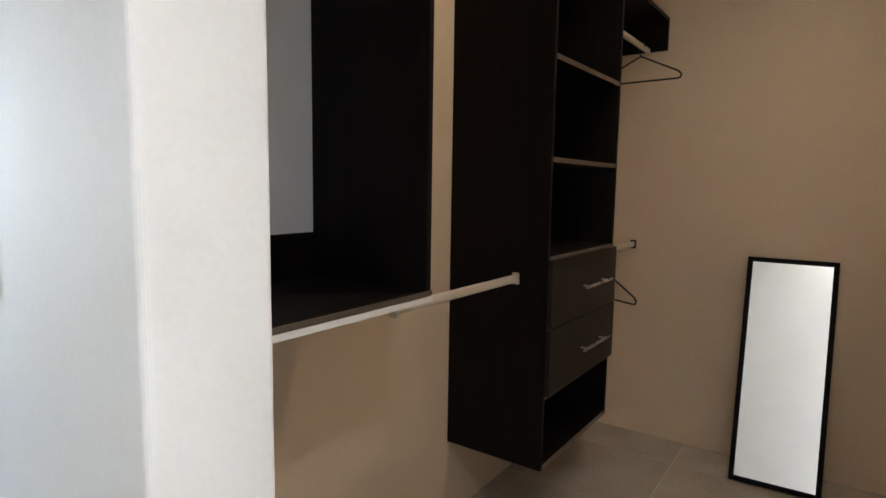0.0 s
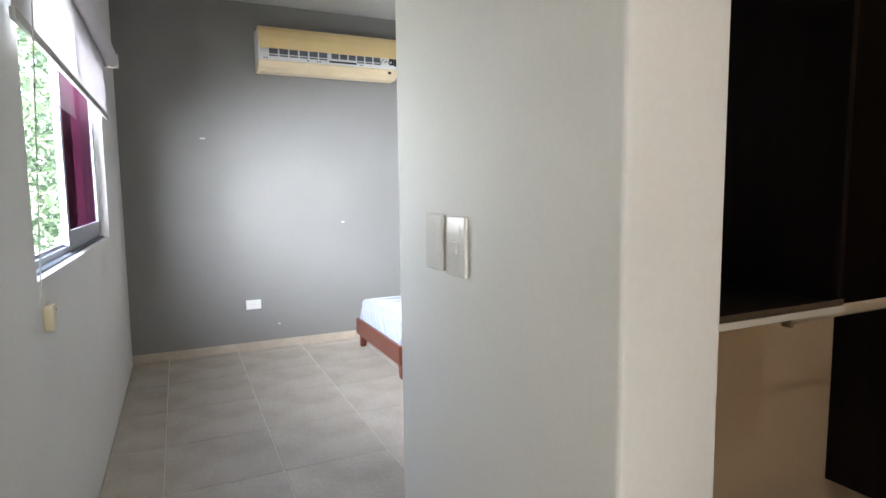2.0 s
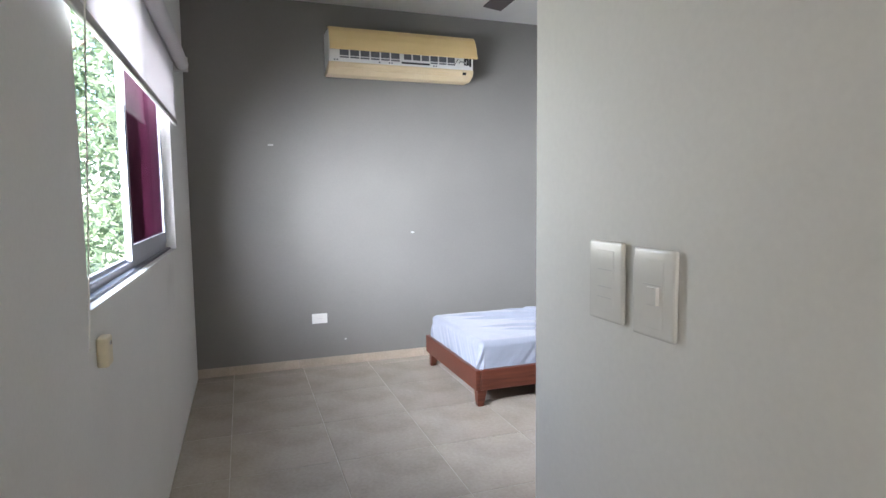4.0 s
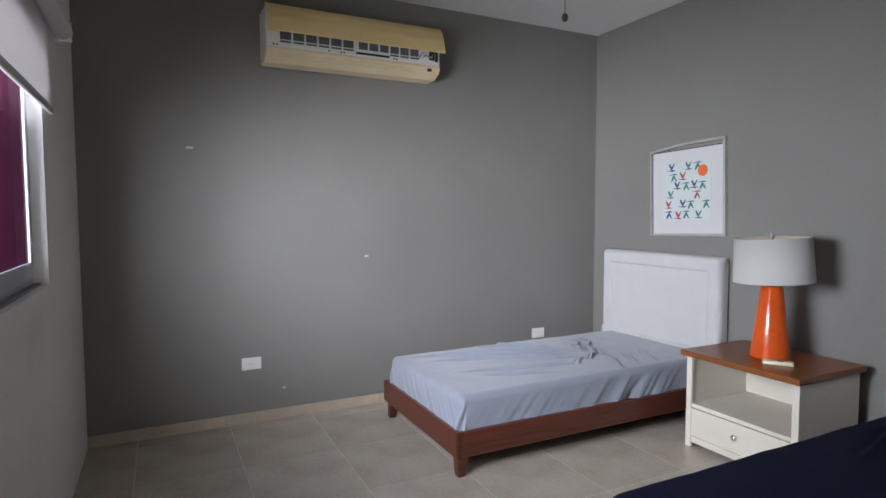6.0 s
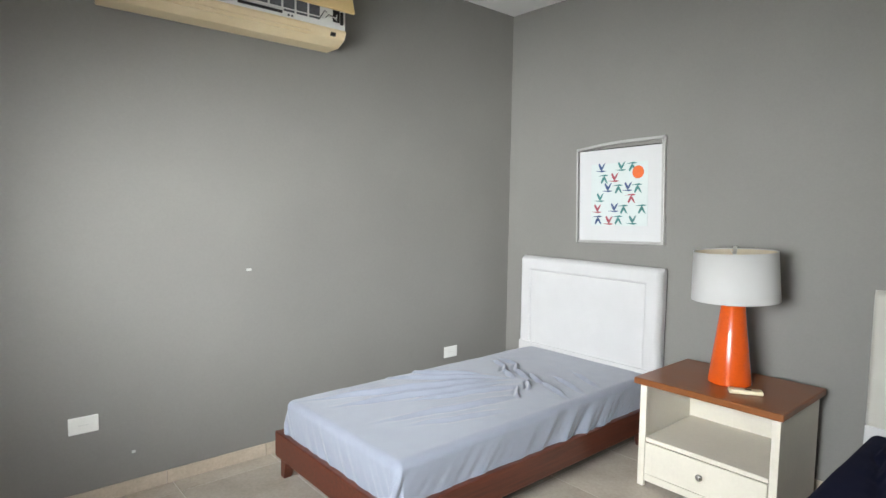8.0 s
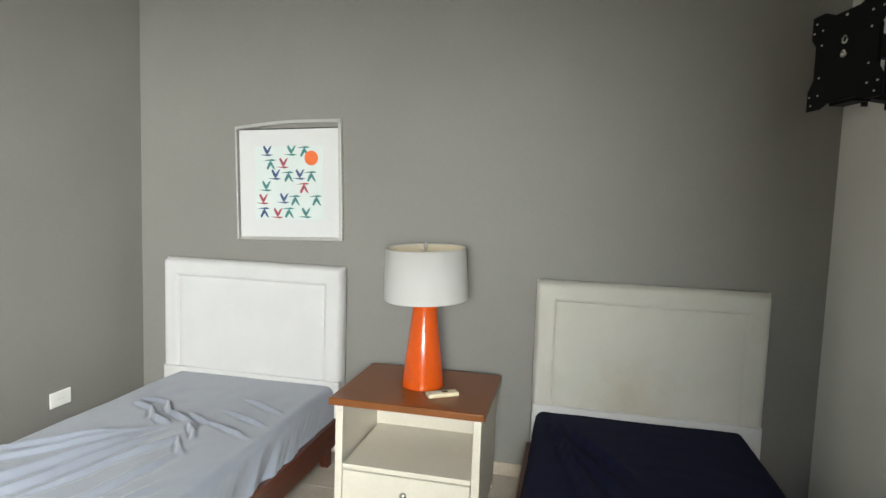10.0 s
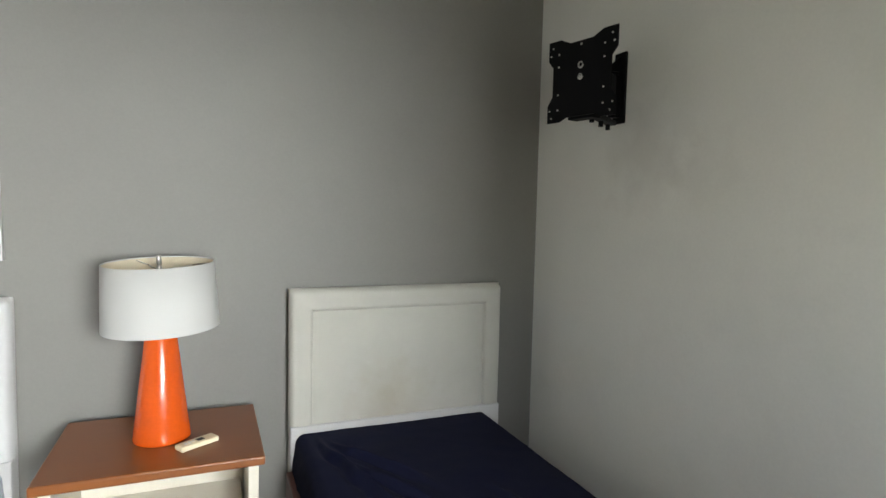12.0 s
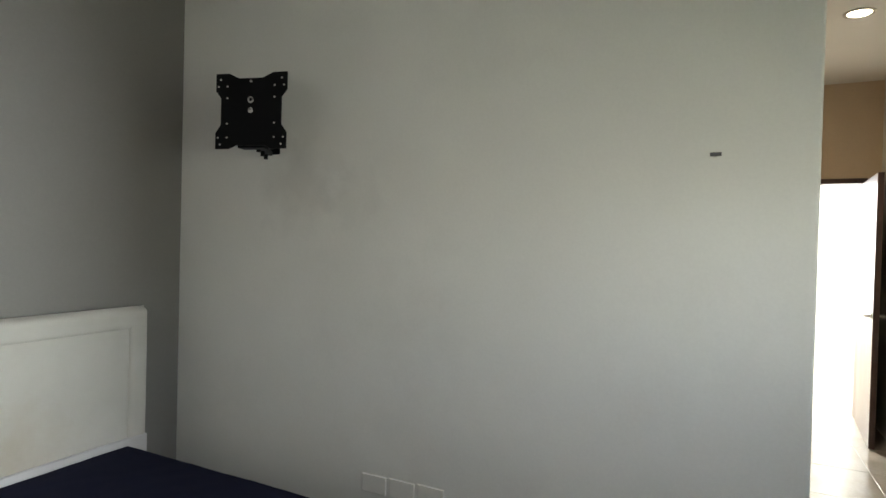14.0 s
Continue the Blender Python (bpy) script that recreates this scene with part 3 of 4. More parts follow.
def padding(a, b, zb, z1, bw, inside):
    """Soft upholstery in relief: a rounded border on three sides and a sunk centre panel, as one swept surface each."""
    steps = [0, 0.001, 0.003, 0.007, 0.012, 0.018, 0.026, 0.04, 0.06, 0.08, 0.09, 0.096, 0.100, 0.103, bw] if not inside else \
        [bw, 0.108, 0.112, 0.118, 0.128, 0.145, 0.17, 0.21, 0.27, 0.34]
    def depth(d):
        if inside:
            return 0.016 - 0.007 * (1 - math.exp(-(d - bw) / 0.018))
        edge = max(0.0, 1 - d / 0.028)
        groove = max(0.0, 1 - (bw - d) / 0.016)
        return 0.002 + 0.05 * (1 - math.sqrt(max(0.0, 1 - edge ** 2))) + 0.014 * groove ** 2
    bm = bmesh.new()
    lo = bw if inside else 0.0
    if inside:
        ys = [a + d for d in steps] + [b - d for d in steps[::-1]]
        zs = [zb + 0.001 + (z1 - 0.34 - zb - 0.001) * k / 8 for k in range(8)] + [z1 - d for d in steps[::-1]]
    else:
        ys = [a + d for d in steps] + [a + bw + (b - a - 2 * bw) * k / 20 for k in range(1, 20)] + [b - d for d in steps[::-1]]
        zs = [zb + 0.001 + (z1 - bw - zb - 0.001) * k / 14 for k in range(14)] + [z1 - d for d in steps[::-1]]
    def dist(y, z):
        dy, dz = min(y - a, b - y), z1 - z
        if not inside and dy < 0.03 and dz < 0.03:
            return max(0.0, 0.03 - math.hypot(0.03 - dy, 0.03 - dz))
        return min(dy, dz)
    grid = []
    for y in ys:
        col = []
        for z in zs:
            d = dist(y, z)
            soft = 0.0016 * noise.noise((y * 6, z * 6, a)) + 0.0006 * noise.noise((y * 22, z * 22, a))
            col.append(bm.verts.new((depth(max(d, lo)) + soft, y, z)))
        grid.append(col)
    for i in range(len(ys) - 1):
        for j in range(len(zs) - 1):
            d = dist((ys[i] + ys[i + 1]) / 2, (zs[j] + zs[j + 1]) / 2)
            if inside or d < bw:
                bm.faces.new((grid[i][j], grid[i][j + 1], grid[i + 1][j + 1], grid[i + 1][j]))
    bmesh.ops.delete(bm, geom=[v for v in bm.verts if not v.link_faces], context="VERTS")
    return bm


def bed(y0, y1, hb0, hb1, cloth, label, cloth_label):
    """A low wooden platform bed with an upholstered headboard against the east wall."""
    ob = thing("bed", pose(BX0, (y0 + y1) / 2, 0), label, "bed", "twin beds")
    L, w = BX1 - BX0, (y1 - y0) / 2
    rz0, rz1 = 0.112, 0.250
    part("foot_rail", box(0, 0.035, -w, w, rz0, rz1, 0.006), BEDWOOD, ob)
    part("head_rail", box(L - 0.035, L, -w + 0.037, w - 0.037, rz0, rz1, 0.006), BEDWOOD, ob)
    for s in (-1, 1):
        part("side_rail", box(0.037, L, s * w - s * 0.035, s * w, rz0, rz1, 0.006), BEDWOOD, ob)
    part("platform", box(0.037, L - 0.037, -w + 0.037, w - 0.037, 0.19, 0.215), BEDWOOD, ob)
    for x, lx in ((0.055, -0.012), (L - 0.08, 0.012)):
        for s in (-1, 1):
            part("leg", tapered_leg(0.115, 0.034, 0.022, (lx, s * 0.012)), BEDWOOD, ob, "", False, pose(x, s * (w - 0.055), 0))
    # headboard: padded border round a recessed padded panel
    c = (y0 + y1) / 2
    a, b, z1, zb = hb0 - c, hb1 - c, 1.097, 0.454
    hb = part("headboard", box(L + 0.035, L + 0.10, a + 0.004, b - 0.004, 0.05, z1 - 0.004, 0.012, 3), cloth, ob, cloth_label)
    bw = 0.105
    for name, inside in (("padded_border", False), ("centre_panel", True)):
        part(name, padding(a, b, zb, z1, bw, inside), cloth, hb, "", True, pose(L, 0, 0))
    part("lower_border", box(L + 0.001, L + 0.06, a + 0.005, b - 0.005, 0.06, zb - 0.001, 0.007, 3), LINEN, hb, "white lower band", True)
    return ob


def sheet_surface(L, W, top, drop, folds, seed, gather, flare):
    """A fitted sheet over a mattress: top, rounded edges and a gathered hem that hangs over foot and sides."""
    nx, ny, d = 400, 290, drop
    bm = bmesh.new()
    r = 0.04
    lines = [(a, b, math.hypot(b[0] - a[0], b[1] - a[1]), w, h) for a, b, w, h in folds]

    def place(u, v):
        cx, cy = max(u, r), min(max(v, r), W - r)
        ex, ey = u - cx, v - cy
        e = math.hypot(ex, ey)
        z = top + 0.008 * math.sin(math.pi * min(max(u / L, 0), 1)) * math.sin(math.pi * min(max(v / W, 0), 1))
        bend = 0.018 * noise.noise((u * 5 + seed, v * 5, 0)) + 0.006 * noise.noise((u * 17, v * 17 + seed, 0))
        for (ax, ay), (bx, by), size, width, height in lines:
            px, py, dx, dy = cx - ax, cy - ay, (bx - ax) / size, (by - ay) / size
            k = px * dx + py * dy
            if -0.1 < k < size + 0.1:
                off = px * dy - py * dx + bend
                if abs(off) < 5 * width:
                    t = k / size
                    fade = math.exp(-((t - 0.5) / 0.42) ** 4)
                    w = width * (0.55 + 0.5 * t)
                    z += 1.8 * height * fade * (math.exp(-((off / w) ** 2)) - 0.45 * math.exp(-(((off - 1.7 * w) / w) ** 2)))
        z += 0.004 * noise.noise((u * 3.2 + seed, v * 3.2, 3)) + 0.0022 * noise.noise((u * 11, v * 11 + seed, 5))
        if e < 1e-6:
            return (cx, cy, z)
        nx_, ny_ = ex / e, ey / e
        corner = min(1.0, 2.2 * abs(nx_ * ny_))
        around = cx - cy * 1.3 + math.atan2(ey, ex) * 0.12
        e *= 0.90 + 0.14 * noise.noise((around * 3.1 + seed, 0.3, 7)) + 0.05 * noise.noise((around * 14 + seed, 0.3, 7))
        arc = r * math.pi / 2
        if e < arc:
            out, down = r * math.sin(e / r), r * (1 - math.cos(e / r))
        else:
            out, down = r, r + e - arc
        f = min(1, down / d)
        slant = around + 0.9 * down * (1 if ey < 0 else -1)
        force = 0.35 + 0.9 * max(0.0, noise.noise((around * 1.7 + seed, 2.0, 1.0)) + 0.15) + corner
        force += 1.2 * max(0.0, 1 - abs(cx - 1.3) / 0.55) * (1.0 if ey < 0 else 0.3)
        out += gather * force * f * (0.55 - 1.7 * abs(noise.noise((slant * 5.0, seed, 0))) + 0.6 * noise.noise((slant * 19, seed + 4, down * 2))) + flare * f
        return (cx + nx_ * out, cy + ny_ * out, z - down)

    grid = []
    for i in range(nx + 1):
        u = -d + (L + d) * i / nx
        grid.append([bm.verts.new(place(u, -d + (W + 2 * d) * j / ny)) for j in range(ny + 1)])
    for i in range(nx):
        for j in range(ny):
            bm.faces.new((grid[i][j], grid[i + 1][j], grid[i + 1][j + 1], grid[i][j + 1]))
    bmesh.ops.recalc_face_normals(bm, faces=bm.faces)
    return bm


def mattress(y0, y1, material, name, label, folds, seed, drop, gather, top, x0, flare):
    L, W = BX1 - x0 - 0.006, y1 - y0
    ob = thing("mattress", pose(x0, y0, 0.216), label, "mattress", "mattresses")
    part("core", box(0.02, L - 0.004, 0.02, W - 0.02, 0.0, 0.178, 0.03, 3), MATBOARD, ob)
    part("fitted_sheet", sheet_surface(L, W, top, drop, folds, seed, gather, flare), material, ob, name, True)
    return ob


bed(4.39, 5.47, 4.39, 5.52, LINEN, "low red-brown wooden bed with a white padded headboard", "white padded headboard")
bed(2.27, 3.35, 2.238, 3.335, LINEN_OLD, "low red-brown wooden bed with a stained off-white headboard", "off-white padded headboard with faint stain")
F1 = [((0.80, 1.00), (1.14, 0.60), 0.018, 0.011), ((0.62, 0.97), (1.20, 0.52), 0.019, 0.011), ((0.12, 0.90), (1.16, 0.53), 0.022, 0.013), ((0.16, 0.72), (1.14, 0.47), 0.020, 0.012),
      ((0.50, 0.55), (1.15, 0.36), 0.018, 0.009), ((0.20, 0.42), (1.02, 0.26), 0.022, 0.008), ((0.30, 0.30), (0.80, 0.14), 0.022, 0.006),
      ((1.42, 0.84), (1.37, 0.68), 0.013, 0.009), ((1.38, 0.70), (1.27, 0.60), 0.014, 0.011), ((1.29, 0.62), (1.24, 0.48), 0.014, 0.011),
      ((1.50, 0.86), (1.46, 0.66), 0.013, 0.008), ((1.47, 0.68), (1.34, 0.56), 0.014, 0.010), ((1.36, 0.58), (1.30, 0.42), 0.014, 0.010),
      ((1.38, 0.48), (1.28, 0.32), 0.010, 0.010), ((1.26, 0.40), (1.12, 0.28), 0.011, 0.013), ((1.12, 0.36), (0.98, 0.22), 0.012, 0.008), ((1.30, 0.34), (1.20, 0.06), 0.012, 0.009),
      ((1.45, 0.36), (1.34, 0.06), 0.012, 0.008), ((1.62, 0.34), (1.50, 0.06), 0.013, 0.007)]
mattress(4.425, 5.415, SHEET, "wrinkled grey-blue sheet", "mattress in a wrinkled grey-blue sheet on the wooden bed", F1, 2.0, 0.205, 0.025, 0.213, 1.385, 0.006)
F2 = [((1.85, 0.90), (1.05, 0.72), 0.022, 0.017), ((1.80, 0.84), (1.30, 0.55), 0.02, 0.015), ((1.55, 0.80), (0.90, 0.50), 0.022, 0.014), ((0.2, 0.7), (0.7, 0.3), 0.03, 0.010),
      ((1.2, 0.35), (0.6, 0.2), 0.03, 0.011)]
mattress(2.325, 3.305, NAVY, "dark navy sheet", "mattress in a dark navy sheet on the wooden bed", F2, 9.0, 0.215, 0.022, 0.205, 1.372, 0.022)


# ---- nightstand, lamp and remote control ----
def nightstand():
    x0, x1, y0, y1, zt = 2.762, 3.345, 3.493, 4.205, 0.585
    ob = thing("nightstand", pose(x0, y0, 0), "cream painted nightstand with brown wooden top and one drawer", "nightstand")
    D, W = x1 - x0, y1 - y0
    part("top", box(0, D, 0, W, zt - 0.034, zt, 0.007, 3), TOPWOOD, ob, "warm brown wooden top")
    f0, f1 = 0.038, D - 0.02
    for s, (a, b) in (("side_panel", (0.022, 0.044)), ("side_panel", (W - 0.044, W - 0.022))):
        part(s, box(f0 + 0.022, f1, a, b, 0.03, zt - 0.036, 0.002), CREAMPAINT, ob)
    for a, b in ((0.020, 0.056), (W - 0.056, W - 0.020)):
        part("front_post", box(f0, f0 + 0.022, a, b, 0.0, zt - 0.036, 0.003), CREAMPAINT, ob)
        part("rear_foot", box(f1 - 0.04, f1, a, b, 0.0, 0.03, 0.003), CREAMPAINT, ob)
    part("back_panel", box(f1 - 0.014, f1, 0.046, W - 0.046, 0.05, zt - 0.036, 0.001), CREAMPAINT, ob)
    part("back_rail", box(f1 - 0.036, f1 - 0.016, 0.046, W - 0.046, 0.455, zt - 0.037, 0.002), CREAMPAINT, ob)
    part("shelf", box(f0 + 0.002, f1 - 0.016, 0.058, W - 0.058, 0.245, 0.268, 0.003), CREAMPAINT, ob)
    part("bottom_rail", box(f0 + 0.002, f0 + 0.02, 0.058, W - 0.058, 0.032, 0.070, 0.003), CREAMPAINT, ob)
    dr = part("drawer", box(f0 - 0.002, f0 + 0.016, 0.060, W - 0.060, 0.074, 0.240, 0.003), CREAMPAINT, ob)
    knob = lathe([(0.006, 0), (0.006, 0.010), (0.014, 0.016), (0.017, 0.022), (0.013, 0.028), (0.004, 0.030)], 20)
    part("knob", knob, METAL, dr, "round nickel knob", True, pose(f0 - 0.002, W / 2, 0.165, 0, -90, 0))
    return ob


nightstand()


def table_lamp(x, y, z):
    ob = thing("table_lamp", pose(x, y, z), "orange ceramic cone lamp with a white drum shade on the nightstand", "lamp")
    part("base", lathe([(0.096, 0), (0.101, 0.004), (0.101, 0.012), (0.055, 0.398), (0.051, 0.405), (0.03, 0.408)], 48), ORANGE, ob, "glossy orange cone base", True)
    part("neck", lathe([(0.012, 0.40), (0.012, 0.64)], 16), METAL, ob, "", True)
    askew = pose(0, 0, 0.55, -1.8, -2.0, 0) @ pose(0, 0, -0.55)
    drum = [(0.204, 0.428), (0.192, 0.672)]
    part("shade", lathe(drum + [(0.1895, 0.672), (0.2015, 0.428), (0.204, 0.428)], 56, False), [SHADE], ob, "white linen drum shade", True, askew)
    part("lining", lathe([(0.1995, 0.432), (0.1880, 0.668)], 56, False), SHADE_IN, ob, "cream shade lining", True, askew)
    for k in range(3):
        a = 2.1 * k + 0.5
        part("spider_arm", tube([(0, 0, 0.640), (0.10 * math.cos(a), 0.10 * math.sin(a), 0.655), (0.189 * math.cos(a), 0.189 * math.sin(a), 0.662)], 0.0025, 6), METAL, ob, "", False, askew)
    part("finial", lathe([(0.010, 0.640), (0.010, 0.655), (0.006, 0.66), (0.006, 0.664), (0.009, 0.666), (0.009, 0.694), (0.007, 0.697)], 16), METAL, ob, "", True, askew)
    return ob


table_lamp(3.06, 3.845, 0.5855)
rc = thing("remote_control", pose(2.94, 3.72, 0.5855, 0, 0, -58), "cream plastic remote control lying on the nightstand", "remote")
part("body", box(-0.074, 0.074, -0.026, 0.026, 0.0, 0.02, 0.006, 3), BONE, rc)
part("screen", box(-0.002, 0.026, -0.011, 0.011, 0.0195, 0.0208, 0.0008), BLACKPL, rc)
for k in range(3):
    part("button", box(-0.050 + 0.015 * k, -0.041 + 0.015 * k, -0.008, 0.008, 0.0195, 0.0215, 0.001), PLASTIC, rc)


# ---- framed print ----
def framed_print():
    y0, y1, z0, z1 = 4.425, 5.078, 1.220, 1.868
    w, h = y1 - y0, z1 - z0
    ob = thing("framed_print", pose(XE, (y0 + y1) / 2, z0 + 0.008, 0, -1.7, -90), "square framed print in a thin silver frame with bowed top", "picture")
    fw, d = 0.018, 0.032
    # in the thing's own axes x runs along the wall towards the south, -y into the room
    for a, b, top in ((-w / 2, -w / 2 + 0.010, h), (w / 2 - fw, w / 2, h + 0.026)):
        part("side_moulding", box(a, b, -d, 0, 0.0, top, 0.003), PICFRAME, ob)
    part("bottom_moulding", box(-w / 2 + fw, w / 2 - fw, -d, 0, 0.0, fw, 0.003), PICFRAME, ob)
    n, bow = 24, 0.028
    lo = [(-w / 2 + 0.002 + (w - 0.004) * k / n, h - fw + bow * (1.12 * math.sin(0.5 * math.pi * min(1.0, 1.5 * k / n)) - 0.10 * k / n)) for k in range(n + 1)]
    hi = [(x, z + fw) for x, z in lo]
    part("top_moulding", prism(lo + hi[::-1], -d), PICFRAME, ob, "silver moulding bowed upwards")
    part("backing", box(-w / 2 + fw, w / 2 - fw, -0.006, -0.001, fw, h - 0.012), BLACKPL, ob)
    part("mat", box(-w / 2 + fw + 0.001, w / 2 - fw - 0.001, -0.017, -0.0065, fw, h - 0.020), MATBOARD, ob, "white mat board")
    paper = part("print", box(-0.211, 0.211, -0.0185, -0.0165, 0.118, 0.533), PRINT, ob, "pale mint print with coloured marks")
    spots = [(-0.13, 0.50, 1, 1), (0.02, 0.50, 0, 1), (0.10, 0.51, 0, -1), (-0.11, 0.44, 0, -1), (-0.03, 0.43, 2, 1), (-0.08, 0.365, 1, 1), (0.00, 0.37, 0, -1),
             (0.07, 0.365, 3, 1), (0.14, 0.37, 0, -1), (-0.14, 0.30, 0, 1), (0.095, 0.305, 2, -1), (-0.16, 0.225, 2, 1), (-0.03, 0.23, 3, 1), (0.04, 0.235, 0, -1),
             (0.17, 0.235, 0, -1), (-0.155, 0.165, 1, -1), (-0.07, 0.145, 2, 1), (0.00, 0.165, 0, -1), (0.105, 0.148, 0, 1)]
    for x, z, c, way in spots:
        bm = bmesh.new()
        for s in (-1, 1):
            kite = [(0.0, 0.0), (s * 0.004 + 0.010, 0.020), (s * 0.024 + 0.006, 0.054), (s * 0.020 - 0.006, 0.044), (s * 0.004 - 0.009, 0.016)]
            prism([(x + u, z + way * (v - 0.014)) for u, v in kite], -0.0008, bm)
        prism([(x - 0.050, z - way * 0.012), (x - 0.018, z - way * 0.018), (x + 0.010, z - way * 0.022), (x + 0.036, z - way * 0.015), (x + 0.012, z - way * 0.010), (x - 0.014, z - way * 0.012)], -0.0010, bm)
        bmesh.ops.translate(bm, vec=(0, -0.0187, 0), verts=bm.verts)
        bmesh.ops.recalc_face_normals(bm, faces=bm.faces)
        part("ink_mark", bm, INK[c], paper)
    disc = lathe([(0.041, 0), (0.041, 0.0012)], 32)
    part("ink_disc", disc, INK_SUN, paper, "orange disc", False, pose(0.142, -0.0186, 0.465, 90))
    return ob


framed_print()


# ---- television wall bracket, empty ----
def tv_bracket():
    c = Vector((2.580, 2.335, 2.005))
    ob = thing("tv_bracket", pose(c.x, c.y, c.z, 0, 0, 194), "empty black metal television bracket fixed to pale wall", "tv bracket")
    o = [(-0.168, 0.160), (-0.105, 0.160), (-0.055, 0.138), (0.055, 0.138), (0.105, 0.160), (0.168, 0.160), (0.168, 0.085), (0.143, 0.055), (0.143, -0.060),
         (0.168, -0.095), (0.168, -0.165), (0.105, -0.165), (0.07, -0.150), (-0.07, -0.150), (-0.105, -0.165), (-0.168, -0.165), (-0.168, -0.095), (-0.143, -0.060), (-0.143, 0.055), (-0.168, 0.085)]
    face = part("face_plate", prism(o, 0.006), BLACK, ob, "", False, pose(0, -0.006, 0))
    for sx in (-1, 1):
        for x, z in ((0.145, 0.135), (0.112, 0.105), (0.112, 0.055), (0.155, 0.105), (0.112, -0.055), (0.155, -0.115), (0.112, -0.115), (0.145, -0.145)):
            part("bolt_hole", lathe([(0.0045, 0), (0.0045, 0.0015)], 10), METAL, face, "bright slot", False, pose(sx * x, -0.0003, z, 90))
    part("bolt_hole", lathe([(0.006, 0), (0.006, 0.0015)], 10), METAL, face, "bright slot", False, pose(0, -0.0003, 0.125, 90))
    part("ring", lathe([(0.008, 0), (0.014, 0), (0.014, 0.003), (0.008, 0.003)], 20, False), METAL, face, "", False, pose(0, -0.0003, 0.045, 90))
    part("bolt", lathe([(0.013, 0), (0.013, 0.004), (0.009, 0.007)], 8), METAL, face, "bright bolt head", False, pose(0, -0.0003, 0.0, 90))
    part("tilt_head", box(-0.06, 0.06, 0.002, 0.075, -0.07, 0.09, 0.006), BLACK, ob)
    part("lower_yoke", box(-0.065, 0.055, 0.002, 0.055, -0.160, -0.145, 0.003), BLACK, ob)
    inv = ob.matrix_basis.inverted()
    def beam(p, q, width, height):
        p, q = Vector(p), Vector(q)
        d = q - p
        bm = bmesh.new()
        m = Matrix.Translation((p + q) / 2) @ Matrix.Rotation(math.atan2(d.y, d.x), 4, "Z")
        add_box(bm, -d.length / 2, d.length / 2, -width / 2, width / 2, -height / 2, height / 2, 0.005, 2, m)
        bmesh.ops.transform(bm, matrix=inv, verts=bm.verts)
        return bm
    part("arm", beam((2.59, 2.275, 2.035), (2.772, 2.03, 2.045), 0.030, 0.075), BLACK, ob)
    part("arm", beam((2.60, 2.275, 1.868), (2.772, 2.03, 1.880), 0.045, 0.022), BLACK, ob)
    part("pivot_post", lathe([(0.020, -0.115), (0.020, 0.075)], 14), BLACK, ob, "", True, Matrix.Translation(inv @ Vector((2.690, 2.150, 1.985))))
    bm = bmesh.new()
    add_box(bm, 2.738, 2.810, YS + 0.001, YS + 0.016, 1.875, 2.185, 0.004)
    add_box(bm, 2.758, 2.790, YS + 0.014, YS + 0.060, 1.90, 2.085, 0.004)
    add_box(bm, 2.771, 2.777, YS + 0.014, YS + 0.105, 2.085, 2.100, 0.002)
    lo, hi = ([bm.verts.new((x, YS + y, z)) for y, z in ((0.014, 2.101), (0.095, 2.101), (0.014, 2.170))] for x in (2.771, 2.777))
    bm.faces.new(lo), bm.faces.new(hi[::-1])
    for k in range(3):
        bm.faces.new((lo[k], hi[k], hi[(k + 1) % 3], lo[(k + 1) % 3]))
    bmesh.ops.transform(bm, matrix=inv, verts=bm.verts)
    part("wall_plate", bm, BLACK, ob)
    for x, y in ((2.612, 2.255), (2.690, 2.150), (2.752, 2.065)):
        p = inv @ Vector((x, y, 1.85))
        part("knob", lathe([(0.010, -0.010), (0.010, 0.014)], 8), BLACK, ob, "", False, Matrix.Translation(p))
    return ob


tv_bracket()


# ---- ceiling fan ----
def ceiling_fan(x, y):
    ob = thing("ceiling_fan", pose(x, y, H), "dark ceiling fan at rest with a hanging pull cord", "fan")
    part("canopy", lathe([(0.07, 0), (0.07, -0.02), (0.03, -0.06), (0.014, -0.065)], 24), BLACKPL, ob, "", True)
    part("rod", lathe([(0.012, -0.06), (0.012, -0.19)], 12), BLACKPL, ob, "", True)
    part("motor", lathe([(0.03, -0.18), (0.10, -0.20), (0.115, -0.24), (0.115, -0.33), (0.08, -0.365), (0.02, -0.37)], 32), BLACKPL, ob, "", True)
    for k in range(5):
        a = 88 + 72 * k
        bl = part("blade", box(0.17, 0.63, -0.062, 0.062, -0.004, 0.004, 0.003), FANBLADE, ob, "", False, pose(0, 0, -0.345) @ pose(0, 0, 0, 8, 0, a))
        part("blade_iron", box(0.08, 0.22, -0.018, 0.018, -0.010, -0.004, 0.002), BLACKPL, bl)
    part("pull_cord", tube([(0.05, -0.07, -0.32), (0.05, -0.07, -0.70)], 0.0016, 6), BLACKPL, ob)
    part("pull_ball", lathe([(0.002, -0.735), (0.010, -0.730), (0.0145, -0.717), (0.010, -0.704), (0.003, -0.699)], 16), BLACKPL, ob, "", True, pose(0.05, -0.07, 0))
    return ob


ceiling_fan(1.49, 3.85)


